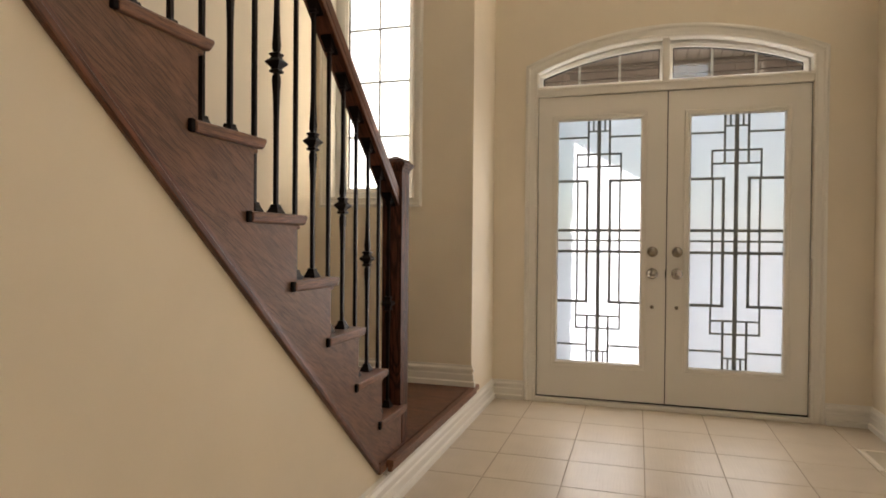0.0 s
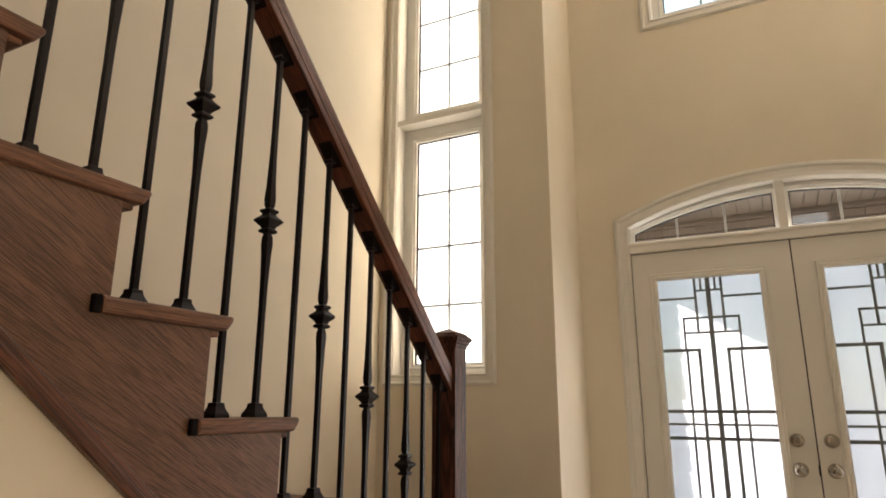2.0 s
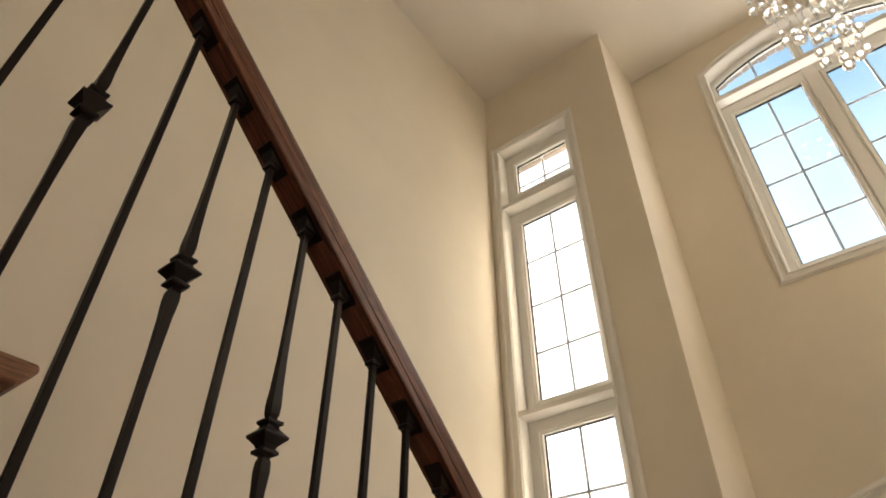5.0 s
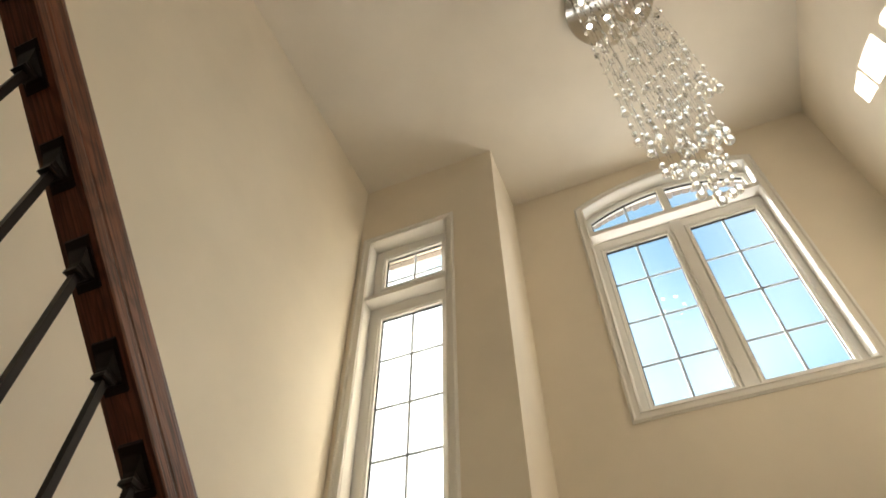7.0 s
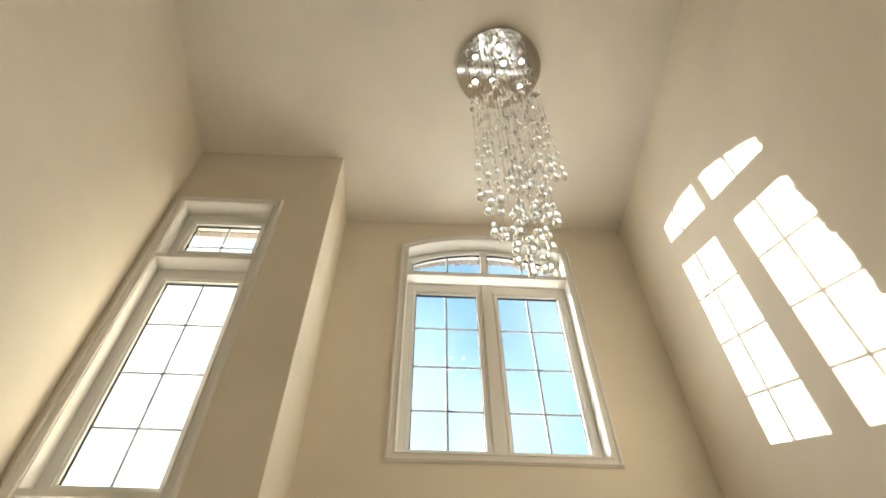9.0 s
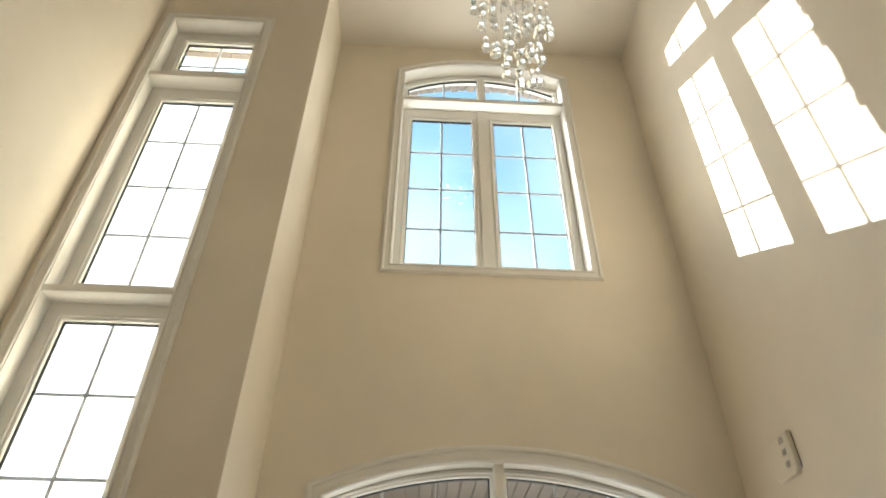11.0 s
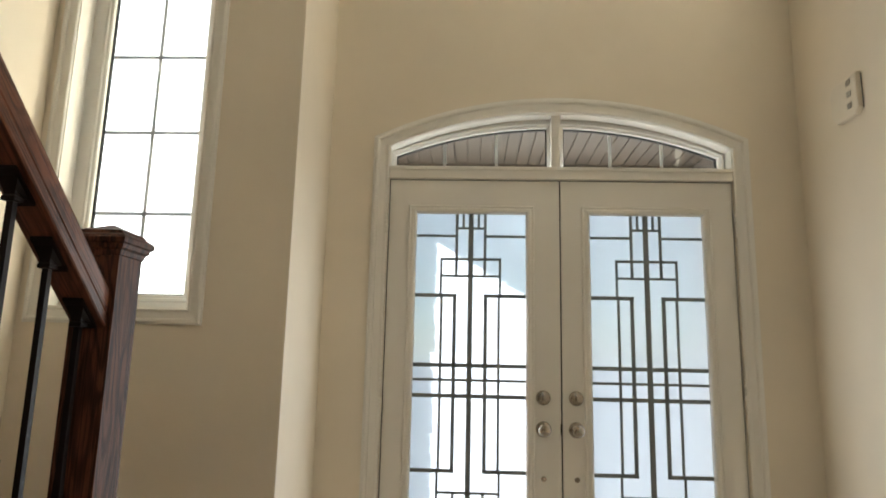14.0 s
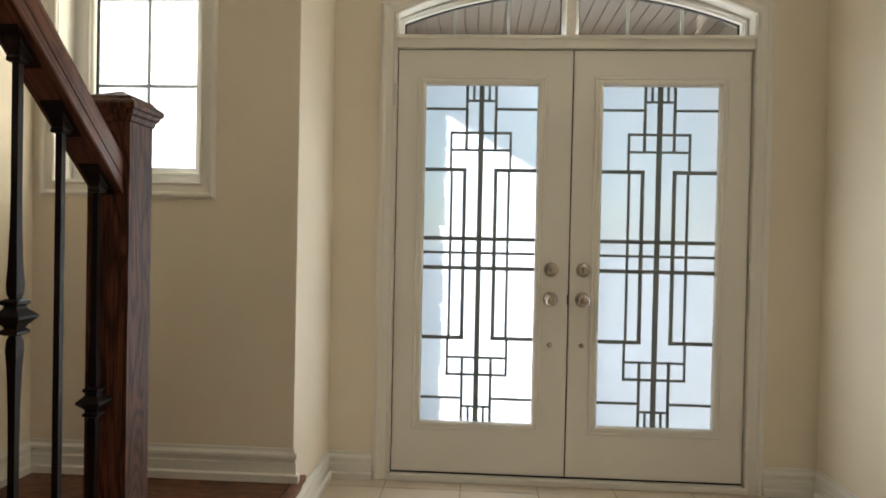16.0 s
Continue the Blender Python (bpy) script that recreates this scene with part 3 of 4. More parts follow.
def door_leaf(name, a0, a1, g0, g1, hinge_x, lock_x, label):
    """A white leaf with a frosted leaded light, deadbolt, knob and hinges."""
    leaf = empty(name, label, "door", "structure")
    gz0, gz1 = 0.272, 1.883
    part("leaf", plate(rect(a0, a1, 0.026, 2.050), [rect(g0 - 0.012, g1 + 0.012, gz0 - 0.012, gz1 + 0.012)], on_y(DF), 0.044), M_DOOR, leaf)
    prof = [(-0.040, 0.0), (-0.040, 0.006), (-0.034, 0.010), (-0.026, 0.008), (-0.018, 0.012), (-0.008, 0.012), (0.0, 0.004), (0.0, -0.02), (-0.012, -0.02), (-0.0125, 0.0)]
    part("glass_moulding", sweep(rect(g0, g1, gz0, gz1), prof, on_y(DF), True), M_DOOR, leaf)
    bm = boxed(g0 - 0.008, DF + 0.018, gz0 - 0.008, g1 + 0.008, DF + 0.0215, gz1 + 0.008)
    part("frosted_pane", bm, M_FROST, leaf, "frosted glass pane lit by the sun" if g0 < 0 else "frosted glass pane")
    c = (g0 + g1) / 2
    h = (g1 - g0) / 2

    def bar(u0, u1, z0, z1, y0=0.012):
        w = 0.0014
        u0, u1 = max(u0 - w, -h), min(u1 + w, h)
        part("came", boxed(c + u0, DF + y0, max(z0 - w, gz0), c + u1, DF + 0.0172, min(z1 + w, gz1)), M_CAME, leaf)

    def flip(u, thin, z0, z1, lift=0.0122):
        for s in (-1, 1):
            bar(s * u - thin / 2, s * u + thin / 2, z0, z1, lift)

    bar(-0.011, 0.011, gz0, gz1, 0.0110)
    mid = (gz0 + gz1) / 2
    for up in (-1, 1):
        z = lambda d: mid + up * d
        span = lambda p, q: (min(z(p), z(q)), max(z(p), z(q)))
        flip(0.069, 0.011, *span(0.498, gz1 - mid))
        flip(0.037, 0.009, *span(0.735, gz1 - mid))
        for s in (-1, 1):
            u = sorted((s * 0.0115, s * 0.069))
            bar(*u, *span(0.730, 0.739), 0.0124)
            u = sorted((s * 0.069, s * h))
            bar(*u, *span(0.690, 0.700), 0.0126)
            u = sorted((s * 0.0115, s * 0.146))
            bar(*u, *span(0.576, 0.586), 0.0128)
            u = sorted((s * 0.0115, s * 0.146))
            bar(*u, *span(0.494, 0.503), 0.0128)
            u = sorted((s * 0.066, s * h))
            bar(*u, *span(0.396, 0.411), 0.0116)
        flip(0.142, 0.009, *span(0.411, 0.586), 0.0130)
    flip(0.074, 0.015, mid - 0.396, mid + 0.396, 0.0114)
    flip(0.137, 0.010, mid - 0.396, mid + 0.396, 0.0132)
    for zz, th in ((1.151, 0.016), (1.083, 0.010), (1.010, 0.016)):
        bar(-h, h, zz - th / 2, zz + th / 2, 0.0106)
    at = lambda z: (lambda a, b, cc: (lock_x + a, DF - cc, z + b))
    bolt = part("deadbolt", lathe([(0.034, 0), (0.034, 0.006), (0.030, 0.012), (0.024, 0.015), (0.014, 0.016), (0.0, 0.016)], at(1.012)), M_NICKEL, leaf, "satin nickel deadbolt rose", True)
    part("thumb_turn", boxed(lock_x - 0.004, DF - 0.030, 1.000, lock_x + 0.004, DF - 0.016, 1.026, bevel=0.002), M_NICKEL, bolt)
    part("door_knob", lathe([(0.036, 0), (0.035, 0.006), (0.026, 0.010), (0.012, 0.014), (0.011, 0.030), (0.019, 0.036), (0.027, 0.046), (0.029, 0.056), (0.025, 0.066), (0.013, 0.072), (0.0, 0.073)], at(0.871)), M_NICKEL, leaf, "round satin nickel knob", True)
    part("small_bolt", lathe([(0.012, 0), (0.012, 0.003), (0.007, 0.005), (0.0, 0.005)], at(0.653), 14), M_NICKEL, leaf, "", True)
    if hinge_x < 0:
        part("latch", boxed(a1 - 0.004, DF - 0.003, 0.846, a1 + 0.0025, DF + 0.0005, 0.896, bevel=0.001), M_SLOT, leaf, "dark latch edge plate")
    side = -0.004 if hinge_x < 0 else 0.004
    for zz in (0.240, 1.034, 1.834):
        knuckles = [(0.0, -0.056)]
        for a, c in ((-0.056, -0.0345), (-0.0335, -0.012), (-0.011, 0.0105), (0.0115, 0.033), (0.034, 0.056)):
            knuckles += [(0.0062, a), (0.0078, a + 0.001), (0.0078, c - 0.001), (0.0062, c)]
        knuckles.append((0.0, 0.056))
        part("hinge", lathe(knuckles, lambda a, b, cc: (hinge_x + side + a, DOORWALL - 0.009 + b, zz + cc), 12), M_TRIM, leaf, "white painted hinge", True)
    return leaf


door_leaf("door_1", -0.835, -0.0070, -0.700, -0.168, -0.842, -0.089, "white entrance door leaf with frosted leaded glass, closed")
door_leaf("door_2", 0.0, 0.8200, 0.138, 0.676, 0.824, 0.062, "white entrance door leaf with frosted leaded glass, closed")

# ---- staircase ----
RISE, RUN = 0.1985, 0.2225
TIP = lambda k: 5.9605 - RUN * (k - 2)
TOP = lambda k: 0.3485 + RISE * (k - 2)
LAST = 14
stair = empty("staircase", "dark-stained oak staircase with open string and landing", "staircase")
TREAD_END = -1.144


def nosed(y0, y1, z0, z1, x0, x1):
    """A board along x whose far edge is a worn, undercut nose."""
    prof = [(y0, z0), (y1 - 0.018, z0), (y1 - 0.013, z0 + 0.003), (y1 - 0.002, z1 - 0.012), (y1, z1 - 0.007), (y1 - 0.001, z1 - 0.003), (y1 - 0.005, z1), (y0, z1)]
    bm = bmesh.new()
    a = [bm.verts.new((x0, y, z)) for y, z in prof]
    b = [bm.verts.new((x1, y, z)) for y, z in prof]
    n = len(prof)
    for i in range(n):
        bm.faces.new((a[i], a[(i + 1) % n], b[(i + 1) % n], b[i]))
    bm.faces.new(a[::-1])
    bm.faces.new(b)
    return bm


T = 0.030
tread_mesh = mesh_of("tread", nosed(-0.275, 0.0, -T, 0.0, LEFT + 0.002, TREAD_END - 0.040), M_OAK_X)
ret = nosed(-0.290, 0.0, -T, 0.0, TREAD_END - 0.0395, TREAD_END)
bmesh.ops.bevel(ret, geom=[e for e in ret.edges if all(abs(v.co.x - TREAD_END) < 1e-5 for v in e.verts)], offset=0.006, segments=2, profile=0.5, affect='EDGES')
return_mesh = mesh_of("nosing_return", ret, M_OAK_Y)
# end-grain block, lengthened to paint in the shadow at the return's back
end_mesh = mesh_of("end_grain", boxed(TREAD_END - 0.0395, -0.3065, -T, TREAD_END - 0.0005, -0.2905, 0.0, bevel=0.002, seg=1), M_END_SHADOW)
scotia_mesh = mesh_of("scotia", boxed(LEFT + 0.003, -0.0495, -T - 0.013, TREAD_END - 0.012, -0.026, -T - 0.0005, bevel=0.004), M_OAK_Y)
riser_mesh = mesh_of("riser", boxed(LEFT + 0.002, -0.066, -RISE, STAIRWALL - 0.0245, -0.050, -T - 0.001), M_OAK_X)
for k in range(2, LAST + 1):
    for name, me in (("tread", tread_mesh), ("nosing_return", return_mesh), ("riser", riser_mesh), ("end_grain", end_mesh), ("scotia", scotia_mesh)):
        ob = new(name, me)
        ob.parent = stair
        ob.location = (0, TIP(k), TOP(k))
outline = []
for k in range(2, LAST + 1):
    yr = TIP(k) - 0.0495
    outline += [(yr, 0.140 if k == 2 else TOP(k - 1) - T - 0.001), (yr, TOP(k) - T - 0.001)]
yb = TIP(LAST) - 0.275
outline += [(yb, TOP(LAST) - T - 0.001), (yb, LOW(yb)), (low_end, 0.140)]
part("string", plate(outline, [], on_x(STAIRWALL + 0.006), 0.030), M_OAK_S, stair, "dark oak outer string board")
d = Vector((1, -0.8734)).normalized()
nrm = Vector((-d.y, d.x))
p0, p1 = Vector((yb, LOW(yb))), Vector((low_end, 0.140))
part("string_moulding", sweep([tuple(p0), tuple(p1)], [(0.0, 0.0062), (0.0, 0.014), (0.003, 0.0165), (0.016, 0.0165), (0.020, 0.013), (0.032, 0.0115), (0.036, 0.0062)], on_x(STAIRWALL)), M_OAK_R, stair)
part("string_foot", boxed(STAIRWALL + 0.0065, low_end - 0.012, 0.142, STAIRWALL + 0.020, 5.716, 0.176, bevel=0.003), M_OAK_Y, stair)
part("string_end", boxed(STAIRWALL - 0.024, TIP(2) - 0.0475, 0.1865, STAIRWALL + 0.008, TIP(2) - 0.008, TOP(2) - T - 0.001, bevel=0.002), M_OAK_Z, stair)
# landing
part("landing", boxed(LEFT + 0.002, TIP(2) - 0.30, 0.155, JOG - 0.0045, WINWALL - 0.001, 0.185), M_OAK_X, stair)
bm = sweep([(JOG, 5.704), (JOG, WINWALL + 0.070)], [(-0.004, -0.03), (-0.004, 0.0), (-0.029, 0.0), (-0.033, -0.002), (-0.034, -0.006), (-0.033, -0.024), (-0.028, -0.03)], on_z(0.185))
part("landing_nosing", bm, M_OAK_Y, stair)
part("landing_scotia", boxed(JOG + 0.003, 5.712, 0.132, JOG + 0.024, WINWALL + 0.050, 0.1545, bevel=0.006), M_OAK_Y, stair)
part("landing_face", boxed(STAIRWALL - 0.02, 5.721, FLOOR, JOG, WINWALL + 0.002, 0.154), M_TRIM, stair, "white painted landing face")
tagged(part("upper_floor", boxed(LEFT + 0.001, BACK + 0.001, 2.58, STAIRWALL - 0.002, yb - 0.002, TOP(LAST)), M_OAK_Y), "oak upper floor at the head of the stair", "floor", kind="structure")

# ---- railing ----
rail = empty("stair_railing", "dark oak handrail on black iron balusters", "railing")
PX, PY = -1.210, 5.968
RB = lambda y: 2.038 - 0.888 * (y - 5.0)
newel = part("newel_post", stacked([(0.045, 0.186), (0.045, 1.385)], PX, PY), M_OAK_Z, rail)
part("newel_cap", stacked([(0.0455, 1.372), (0.048, 1.374), (0.050, 1.384), (0.055, 1.388), (0.057, 1.396), (0.062, 1.399), (0.063, 1.408), (0.058, 1.414), (0.050, 1.419), (0.046, 1.426), (0.0, 1.444)][:-1] + [(0.004, 1.444)], PX, PY), M_OAK_Z, newel)
s = Vector((1, -0.888)).normalized()
up = Vector((-s.y, s.x))
ya, yz = 2.45, 5.9195
half = [(0.0325, 0.0), (0.0345, 0.003), (0.0345, 0.017), (0.0330, 0.019), (0.0330, 0.022), (0.0345, 0.024), (0.0345, 0.052), (0.0325, 0.060), (0.0270, 0.066), (0.0160, 0.070)]
prof = half + [(-u, v) for u, v in half[::-1]]
bm = bmesh.new()
ends = []
for y in (ya, yz):
    ends.append([bm.verts.new((PX + u, y, RB(y) + v / s.x)) for u, v in prof])
for i in range(len(prof)):
    j = (i + 1) % len(prof)
    bm.faces.new((ends[0][i], ends[0][j], ends[1][j], ends[1][i]))
bm.faces.new(ends[0][::-1])
bm.faces.new(ends[1])
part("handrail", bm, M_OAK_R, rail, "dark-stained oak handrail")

B = 0.0059
H0 = RB(TIP(5) - 0.0765) - TOP(5)
H1 = RB(TIP(5) - 0.189) - TOP(5)
plain_mesh = mesh_of("baluster", stacked([(B, 0.0), (B, H1 + 0.004)]), M_IRON)
KZ = 0.448
knuckled_mesh = mesh_of("baluster", stacked([(B, 0.0), (B, KZ - 0.21), (B * 1.08, KZ - 0.15), (B * 1.35, KZ - 0.085), (B * 1.62, KZ - 0.055), (B * 1.5, KZ - 0.040), (B * 1.05, KZ - 0.030), (B * 1.05, KZ + 0.030), (B * 1.5, KZ + 0.040), (B * 1.62, KZ + 0.055), (B * 1.35, KZ + 0.085), (B * 1.08, KZ + 0.15), (B, KZ + 0.21), (B, H0 + 0.004)]), M_IRON)
knuckle_mesh = mesh_of("knuckle", stacked([(0.010, -0.030), (0.0155, -0.027), (0.0155, -0.022), (0.011, -0.018), (0.013, -0.013), (0.0242, -0.001), (0.0242, 0.003), (0.013, 0.014), (0.011, 0.019), (0.0155, 0.023), (0.0155, 0.028), (0.010, 0.031)]), M_IRON)
shoe_mesh = mesh_of("shoe", stacked([(0.0195, 0.0), (0.0195, 0.006), (0.0185, 0.009), (0.0150, 0.015), (0.0122, 0.022), (0.0115, 0.028), (0.0105, 0.030), (0.0058, 0.0305)]), M_IRON)
bm = bmesh.new()
k = -0.888


def level(hx, hy, z, lean):
    return [bm.verts.new((sx * hx, sy * hy, z + lean * k * sy * hy)) for sx, sy in ((-1, -1), (1, -1), (1, 1), (-1, 1))]


levels = [(0.0090, 0.0090, -0.030, 0.0), (0.0120, 0.0120, -0.0285, 0.0), (0.0120, 0.0120, -0.0225, 0.0), (0.0098, 0.0098, -0.0200, 0.2), (0.0108, 0.0110, -0.0165, 0.5), (0.0150, 0.0150, -0.0110, 0.8), (0.0165, 0.0180, -0.0075, 1.0), (0.0155, 0.0190, -0.0062, 1.0), (0.0205, 0.0285, -0.0055, 1.0), (0.0205, 0.0285, 0.0005, 1.0)]
rr = [level(*q) for q in levels]
ring0, ring4 = rr[0], rr[-1]
for a, b in zip(rr, rr[1:]):
    for i in range(4):
        bm.faces.new((a[i], a[(i + 1) % 4], b[(i + 1) % 4], b[i]))
bm.faces.new(ring0[::-1])
bm.faces.new(ring4)
collar_mesh = mesh_of("collar", bm, M_IRON)
for kk in range(2, LAST + 1):
    for off, me, height in ((0.0765, knuckled_mesh, H0), (0.189, plain_mesh, H1)):
        y = TIP(kk) - off
        ob = new("baluster", me)
        ob.parent = rail
        ob.location = (PX, y, TOP(kk))
        for name, m2, z in (("shoe", shoe_mesh, 0.0), ("collar", collar_mesh, height)) + ((("knuckle", knuckle_mesh, KZ),) if off < 0.1 else ()):
            q = new(name, m2)
            q.parent = ob
            q.location = (0, 0, z)

# ---- chandelier ----
CX, CY = -0.019, 6.292
lamp = empty("chandelier", "raindrop chandelier of crystal balls on a chrome ceiling plate", "chandelier")
lamp.location = (CX, CY, 0)
part("ceiling_plate", lathe([(0.0, CEIL - 0.001), (0.285, CEIL - 0.001), (0.295, CEIL - 0.006), (0.295, CEIL - 0.040), (0.290, CEIL - 0.046), (0.0, CEIL - 0.046)], on_z(0), 64), M_CHROME, lamp, "mirror-polished chrome ceiling plate")
PLATE = CEIL - 0.047
for x, y in ((-0.018, -0.172), (-0.172, -0.093), (0.027, -0.058), (0.149, -0.078), (-0.159, 0.086), (-0.037, 0.073), (0.162, 0.104)):
    hold = part("lamp_holder", lathe([(0.0, PLATE), (0.026, PLATE), (0.028, PLATE - 0.006), (0.024, PLATE - 0.016), (0.020, PLATE - 0.016), (0.0, PLATE - 0.014)], lambda a, b, c: (x + a, y + b, c), 16), M_CHROME, lamp, "", True)
    part("bulb", lathe([(0.0, PLATE - 0.0145), (0.018, PLATE - 0.0165), (0.014, PLATE - 0.022), (0.0, PLATE - 0.025)], lambda a, b, c: (x + a, y + b, c), 14), M_LED, hold, "lit white bulb", True)


def ball_mesh(name, r, sub):
    bm = bmesh.new()
    bmesh.ops.create_icosphere(bm, subdivisions=sub, radius=r)
    return mesh_of(name, bm, M_CRYSTAL, sub > 2)


BALLS = [ball_mesh("crystal_ball", r, 3) for r in (0.0225, 0.0190, 0.0150)]
rnd = random.Random(5)
strands = []
for ring_r, count, short, long in ((0.212, 14, 1.20, 1.60), (0.170, 11, 1.50, 1.86), (0.125, 9, 1.74, 2.05), (0.078, 6, 1.94, 2.16), (0.035, 3, 2.08, 2.21)):
    for i in range(count):
        a = 2 * math.pi * (i + rnd.uniform(-0.18, 0.18)) / count + ring_r * 9
        strands.append((ring_r * math.cos(a), ring_r * math.sin(a), rnd.uniform(short, long)))
for x, y, length in strands:
    bm = bmesh.new()
    box(bm, x - 0.0005, y - 0.0005, PLATE - length, x + 0.0005, y + 0.0005, PLATE)
    z = PLATE - rnd.uniform(0.05, 0.2)
    while z > PLATE - length + 0.08:
        for q in range(rnd.choice((1, 3, 4))):
            bmesh.ops.create_icosphere(bm, subdivisions=1, radius=rnd.choice((0.005, 0.006, 0.008)), matrix=Matrix.Translation((x, y, z - q * 0.016)))
        z -= rnd.uniform(0.10, 0.26)
    strand = part("strand", bm, M_CRYSTAL, lamp, "fine wire with small crystal beads")
    strand.data.materials.append(M_NICKEL)
    for face in strand.data.polygons[:6]:
        face.material_index = 1
    spots = [length, length - rnd.uniform(0.05, 0.09)]
    g = length - rnd.uniform(0.14, 0.26)
    while g > 0.25:
        spots.append(g)
        g -= rnd.uniform(0.20, 0.56)
    for q, g in enumerate(spots):
        ob = new("crystal_ball", BALLS[0] if q == 0 else rnd.choice(BALLS[1:]))
        ob.parent = strand
        ob.location = (x, y, PLATE - g - 0.01)

# ---- small things in the hall ----
chime = empty("door_chime", "ivory plastic door chime box with three small grilles on the wall", "door chime")
FRONT = RIGHT - 0.024
prof = [(7.148, 2.228), (7.170, 2.206), (7.300, 2.206), (7.335, 2.246), (7.335, 2.352), (7.305, 2.380), (7.148, 2.380)]
bm = plate(prof, [], lambda a, b, c: (FRONT - c, a, b), 0.0215)
bmesh.ops.bevel(bm, geom=[e for e in bm.edges if e.is_manifold and all(v.co.x < FRONT + 0.002 for v in e.verts) and e.calc_face_angle(0) > 0.5], offset=0.006, segments=2, profile=0.5, affect='EDGES')
part("cover", bm, M_PLASTIC, chime)
# dark plate jutting past the cover, painted as its thin shadow on the wall
part("shadow_strip", boxed(RIGHT - 0.0022, 7.1455, 2.226, RIGHT - 0.0002, 7.310, 2.374), M_SLOT, chime, "dark strip painted as the shadow line beside the cover")
for z in (2.356, 2.305, 2.254):
    grille = part("grille", boxed(FRONT - 0.0010, 7.186, z - 0.013, FRONT + 0.0004, 7.216, z + 0.013), M_SLOT, chime, "dark slotted grille")
    for i in range(4):
        part("slat", boxed(FRONT - 0.0026, 7.186, z - 0.0120 + i * 0.0068, FRONT - 0.0012, 7.216, z - 0.0088 + i * 0.0068), M_PLASTIC, grille)

vent = empty("floor_vent", "white metal floor register in the tiles", "floor vent")
part("frame", plate(rect(0.938, 1.088, 6.83, 7.16), [rect(0.963, 1.063, 6.855, 7.135)], on_z(FLOOR + 0.008), 0.0075), M_PLASTIC, vent)
for i in range(16):
    y = 6.862 + i * 0.0172
    part("slat", boxed(0.964, y, FLOOR + 0.0012, 1.062, y + 0.007, FLOOR + 0.0065), M_PLASTIC, vent)

# ---- outdoors: porch, brickwork and ground ----
tagged(part("ground", boxed(-400, DOORWALL + THICK + 2.6, -0.75, 400, 900, -0.45), M_CONCRETE), "pale paved ground outside", "ground", kind="structure")
tagged(part("porch_floor", boxed(-3.0, DOORWALL + THICK + 0.001, -0.449, 2.2, DOORWALL + THICK + 2.59, -0.03), M_CONCRETE), "pale concrete porch floor", "porch floor", kind="structure")
OUT = DOORWALL + THICK
SIDE = -1.40
porch = empty("porch_roof", "beige vinyl soffit over the entrance porch", "porch roof", "structure")
SZ = 2.85
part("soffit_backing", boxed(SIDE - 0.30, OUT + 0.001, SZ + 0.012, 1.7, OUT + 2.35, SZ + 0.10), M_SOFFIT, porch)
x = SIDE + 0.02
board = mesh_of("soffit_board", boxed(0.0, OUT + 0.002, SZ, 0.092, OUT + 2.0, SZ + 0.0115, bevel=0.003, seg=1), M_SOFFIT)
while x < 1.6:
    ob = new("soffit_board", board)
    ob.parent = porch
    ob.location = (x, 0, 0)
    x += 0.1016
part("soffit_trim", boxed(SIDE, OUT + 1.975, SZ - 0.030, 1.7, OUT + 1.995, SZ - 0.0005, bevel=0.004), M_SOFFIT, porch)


def brick_course(parent, x0, x1, y0, y1, z0, courses, along="x"):
    """Courses of running-bond brick on a mortar core."""
    for c in range(courses):
        z = z0 + c * 0.075
        p = (x0 if along == "x" else y0) - (0.11 if c % 2 else 0.0)
        end = x1 if along == "x" else y1
        while p < end:
            a, b = max(p, x0 if along == "x" else y0), min(p + 0.21, end)
            if b - a > 0.02:
                j = rnd.uniform(-0.002, 0.002)
                if along == "x":
                    bm = boxed(a, y0 + j, z, b, y1 + j, z + 0.065)
                else:
                    bm = boxed(x0 + j, a, z, x1 + j, b, z + 0.065)
                part("brick", bm, M_BRICK, parent)
            p += 0.22


beam = part("porch_beam", boxed(SIDE, OUT + 2.03, 2.50, 1.7, OUT + 2.25, 2.86), M_MORTAR)
tagged(beam, "tan brick beam across the porch front", "beam", kind="structure")
brick_course(beam, SIDE + 0.002, 1.70, OUT + 2.005, OUT + 2.0295, 2.505, 5)
# side of the porch: unseen pier and beam, added to shape the door's sun patch
# pier edge set so that its shadow ends at x = -0.085 on the door
gap1 = DOORWALL + 0.033 + 1.03 * (-0.085 - SIDE + 0.25)
side_beam = part("sun_cut_beam", boxed(SIDE - 0.25, OUT + 0.001, 2.372, SIDE, OUT + 2.0, 2.849), M_MORTAR)
tagged(side_beam, "unseen tan brick beam added to cut the sun on the door", "beam", kind="structure")
pier = part("sun_cut_pier", boxed(SIDE - 0.25, gap1, -0.03, SIDE - 0.001, OUT + 2.25, 2.371), M_BRICK)
tagged(pier, "unseen tan brick pier added to cut the sun on the door", "pier", kind="structure")
part_r = part("porch_side_wall", boxed(1.45, OUT + 0.001, -0.03, 1.69, OUT + 2.0, 2.849), M_BRICK)
tagged(part_r, "tan brick side wall of the porch", "wall", kind="structure")

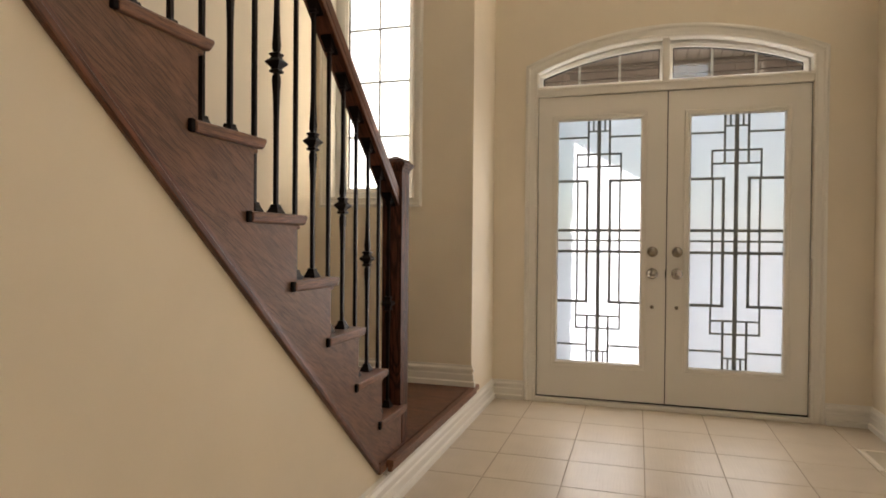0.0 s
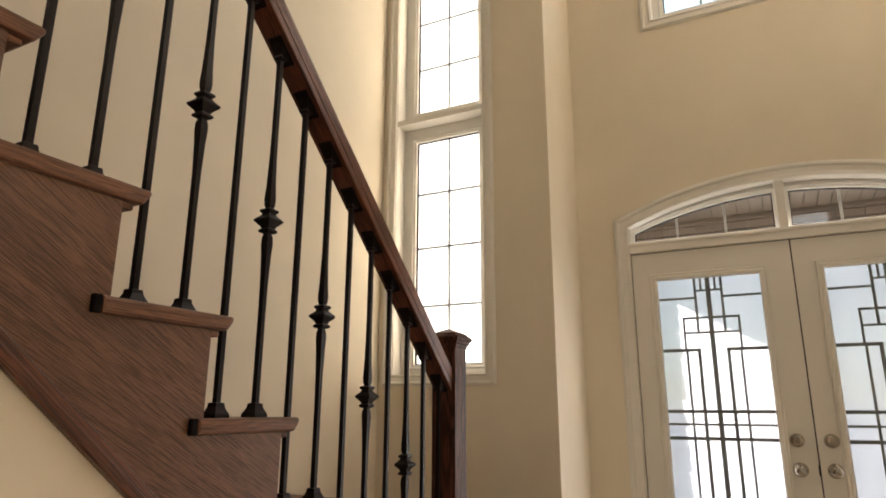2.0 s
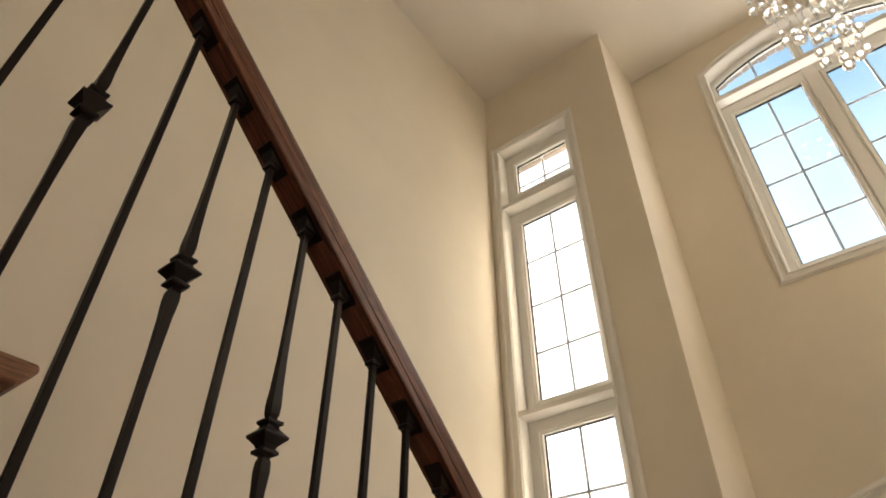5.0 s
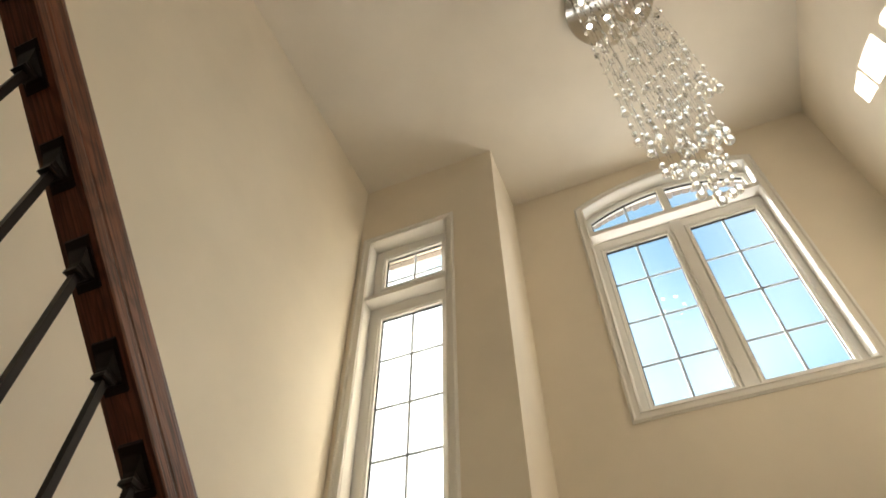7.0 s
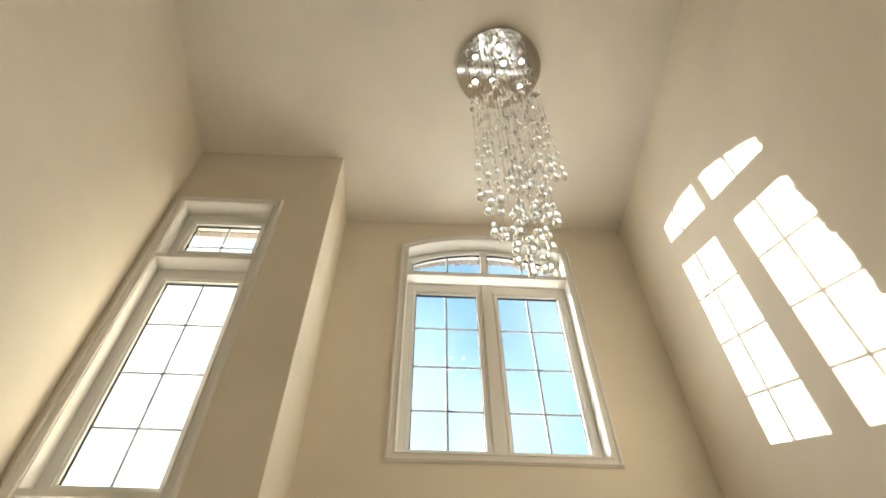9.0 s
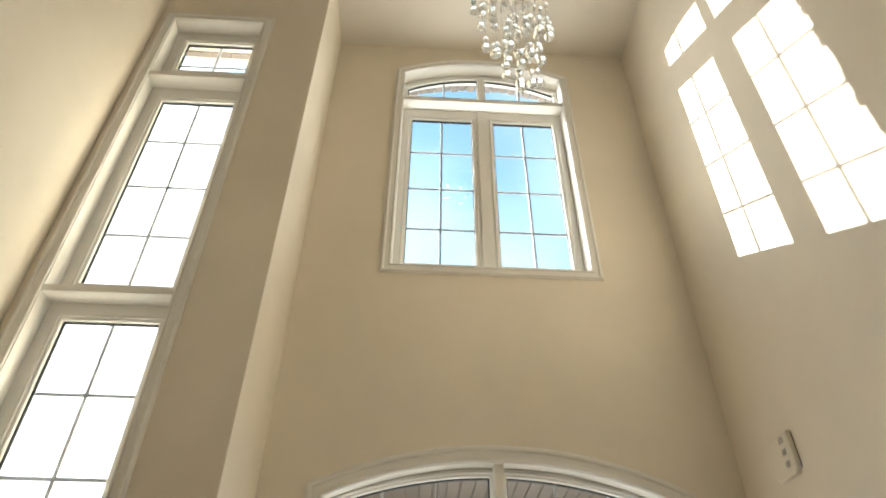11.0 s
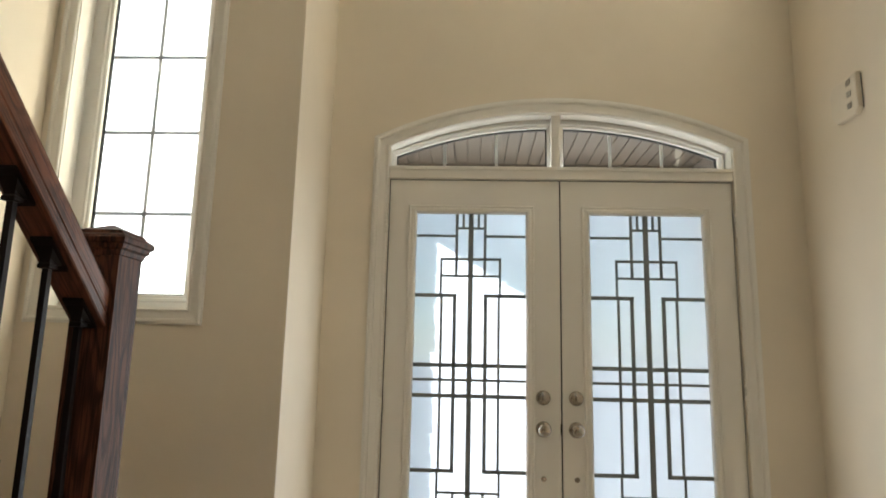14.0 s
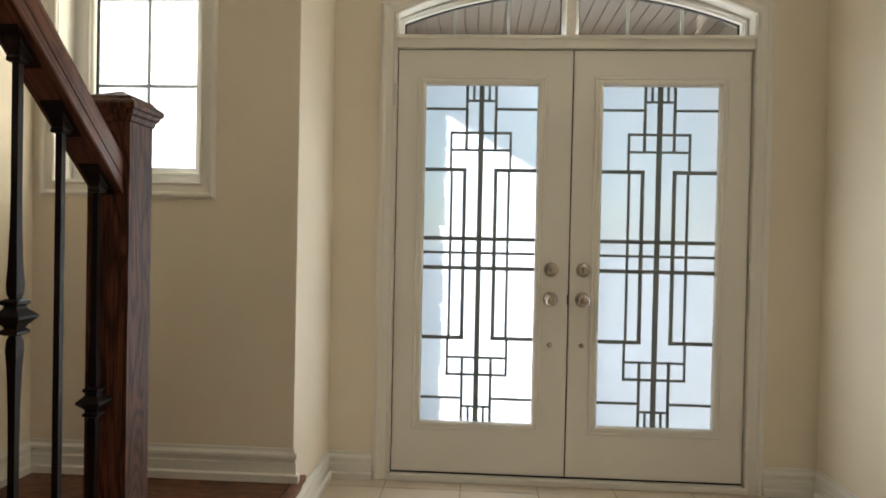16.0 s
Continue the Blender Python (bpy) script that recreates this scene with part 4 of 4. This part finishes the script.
# brick facing outside the entrance wall, with soldier bricks over the upper window
FACE0 = DOORWALL + 0.1255
VEN = (-0.712, 0.700, 3.50, 5.482, 0.160)
face = part("brick_facing", plate([(JOG - 0.2, 2.86), (RIGHT + 0.5, 2.86), (RIGHT + 0.5, 6.2), (JOG - 0.2, 6.2)], [arched(*VEN)], on_y(FACE0), OUT - FACE0), M_BRICK)
tagged(face, "tan brick facing of the house front", "brick wall", kind="structure")
low = part("brick_facing_low", plate([(JOG - 0.2, -0.4), (RIGHT + 0.5, -0.4), (RIGHT + 0.5, 2.859), (JOG - 0.2, 2.859)], [arched(DOOR[0] - 0.02, DOOR[1] + 0.02, -0.03, 2.24, 0.19)], on_y(FACE0), OUT - FACE0), M_BRICK)
tagged(low, "tan brick facing round the entrance", "brick wall", kind="structure")
mid_x, half, rs = (VEN[0] + VEN[1]) / 2, (VEN[1] - VEN[0]) / 2, VEN[4]
rad = (half * half + rs * rs) / (2 * rs)
cz = VEN[3] + rs - rad
for i in range(21):
    a = (i - 10) * 0.0415
    bm = bmesh.new()
    box(bm, -0.0305, FACE0 + 0.03, -0.020 - rnd.uniform(0.0, 0.022), 0.0305, OUT + 0.012, 0.20, bevel=0.004, seg=1)
    bmesh.ops.transform(bm, matrix=Matrix.Translation((mid_x + rad * math.sin(a), 0, cz + rad * math.cos(a))) @ Matrix.Rotation(a, 4, 'Y'), verts=bm.verts)
    part("brick", bm, M_BRICK, face)
z = VEN[2]
while z < VEN[3] - 0.02:
    part("brick", boxed(VEN[0] - 0.10, OUT - 0.03, z, VEN[0] + (rnd.uniform(0.036, 0.062) if z > 4.0 else rnd.uniform(0.002, 0.020)), OUT + 0.012, z + 0.067, bevel=0.004, seg=1), M_BRICK, face)
    z += 0.075
z = 0.0
while z < 2.20:
    part("brick", boxed(DOOR[0] - 0.10, OUT - 0.04, z, DOOR[0] - 0.002 + rnd.uniform(-0.008, 0.014), OUT + 0.012, z + 0.067, bevel=0.004, seg=1), M_BRICK, low)
    z += 0.075
lintel = empty("brick_lintel", "tan brick lintel outside the tall stair window", "lintel", "structure")
for i in range(9):
    part("brick", boxed(TALL[0] + i * 0.0652, WINWALL + 0.235, TALL[3] - 0.014 - rnd.uniform(0, 0.004), TALL[0] + i * 0.0652 + 0.06, WINWALL + THICK + 0.004, TALL[3] - 0.0005), M_BRICK, lintel)

# ---- floor tiles, last ----
slab = part("floor", boxed(STAIRWALL - 0.05, BACK, FLOOR - 0.15, RIGHT, DOORWALL + 0.02, FLOOR - 0.0025), M_GROUT)
tagged(slab, "cream square ceramic tile floor with thin grout joints", "floor", kind="structure")
PXT, PYT = 0.3580, 0.3455
XJ, YJ = -0.1380, 6.862
cache = {}
for i in range(-4, 5):
    for j in range(-19, 4):
        a0, a1 = XJ + i * PXT + 0.0022, XJ + (i + 1) * PXT - 0.0022
        b0, b1 = YJ + j * PYT + 0.0022, YJ + (j + 1) * PYT - 0.0022
        a0, a1, b0, b1 = max(a0, STAIRWALL + 0.002), min(a1, RIGHT - 0.002), max(b0, BACK + 0.002), min(b1, DOORWALL + 0.018)
        if a1 - a0 < 0.02 or b1 - b0 < 0.02:
            continue
        key = (round(a1 - a0, 3), round(b1 - b0, 3))
        if key not in cache:
            cache[key] = mesh_of("tile", boxed(0, 0, -0.006, a1 - a0, b1 - b0, 0.0, bevel=0.0012, seg=1), M_TILE)
        ob = new("tile", cache[key])
        ob.parent = slab
        ob.location = (a0, b0, FLOOR)
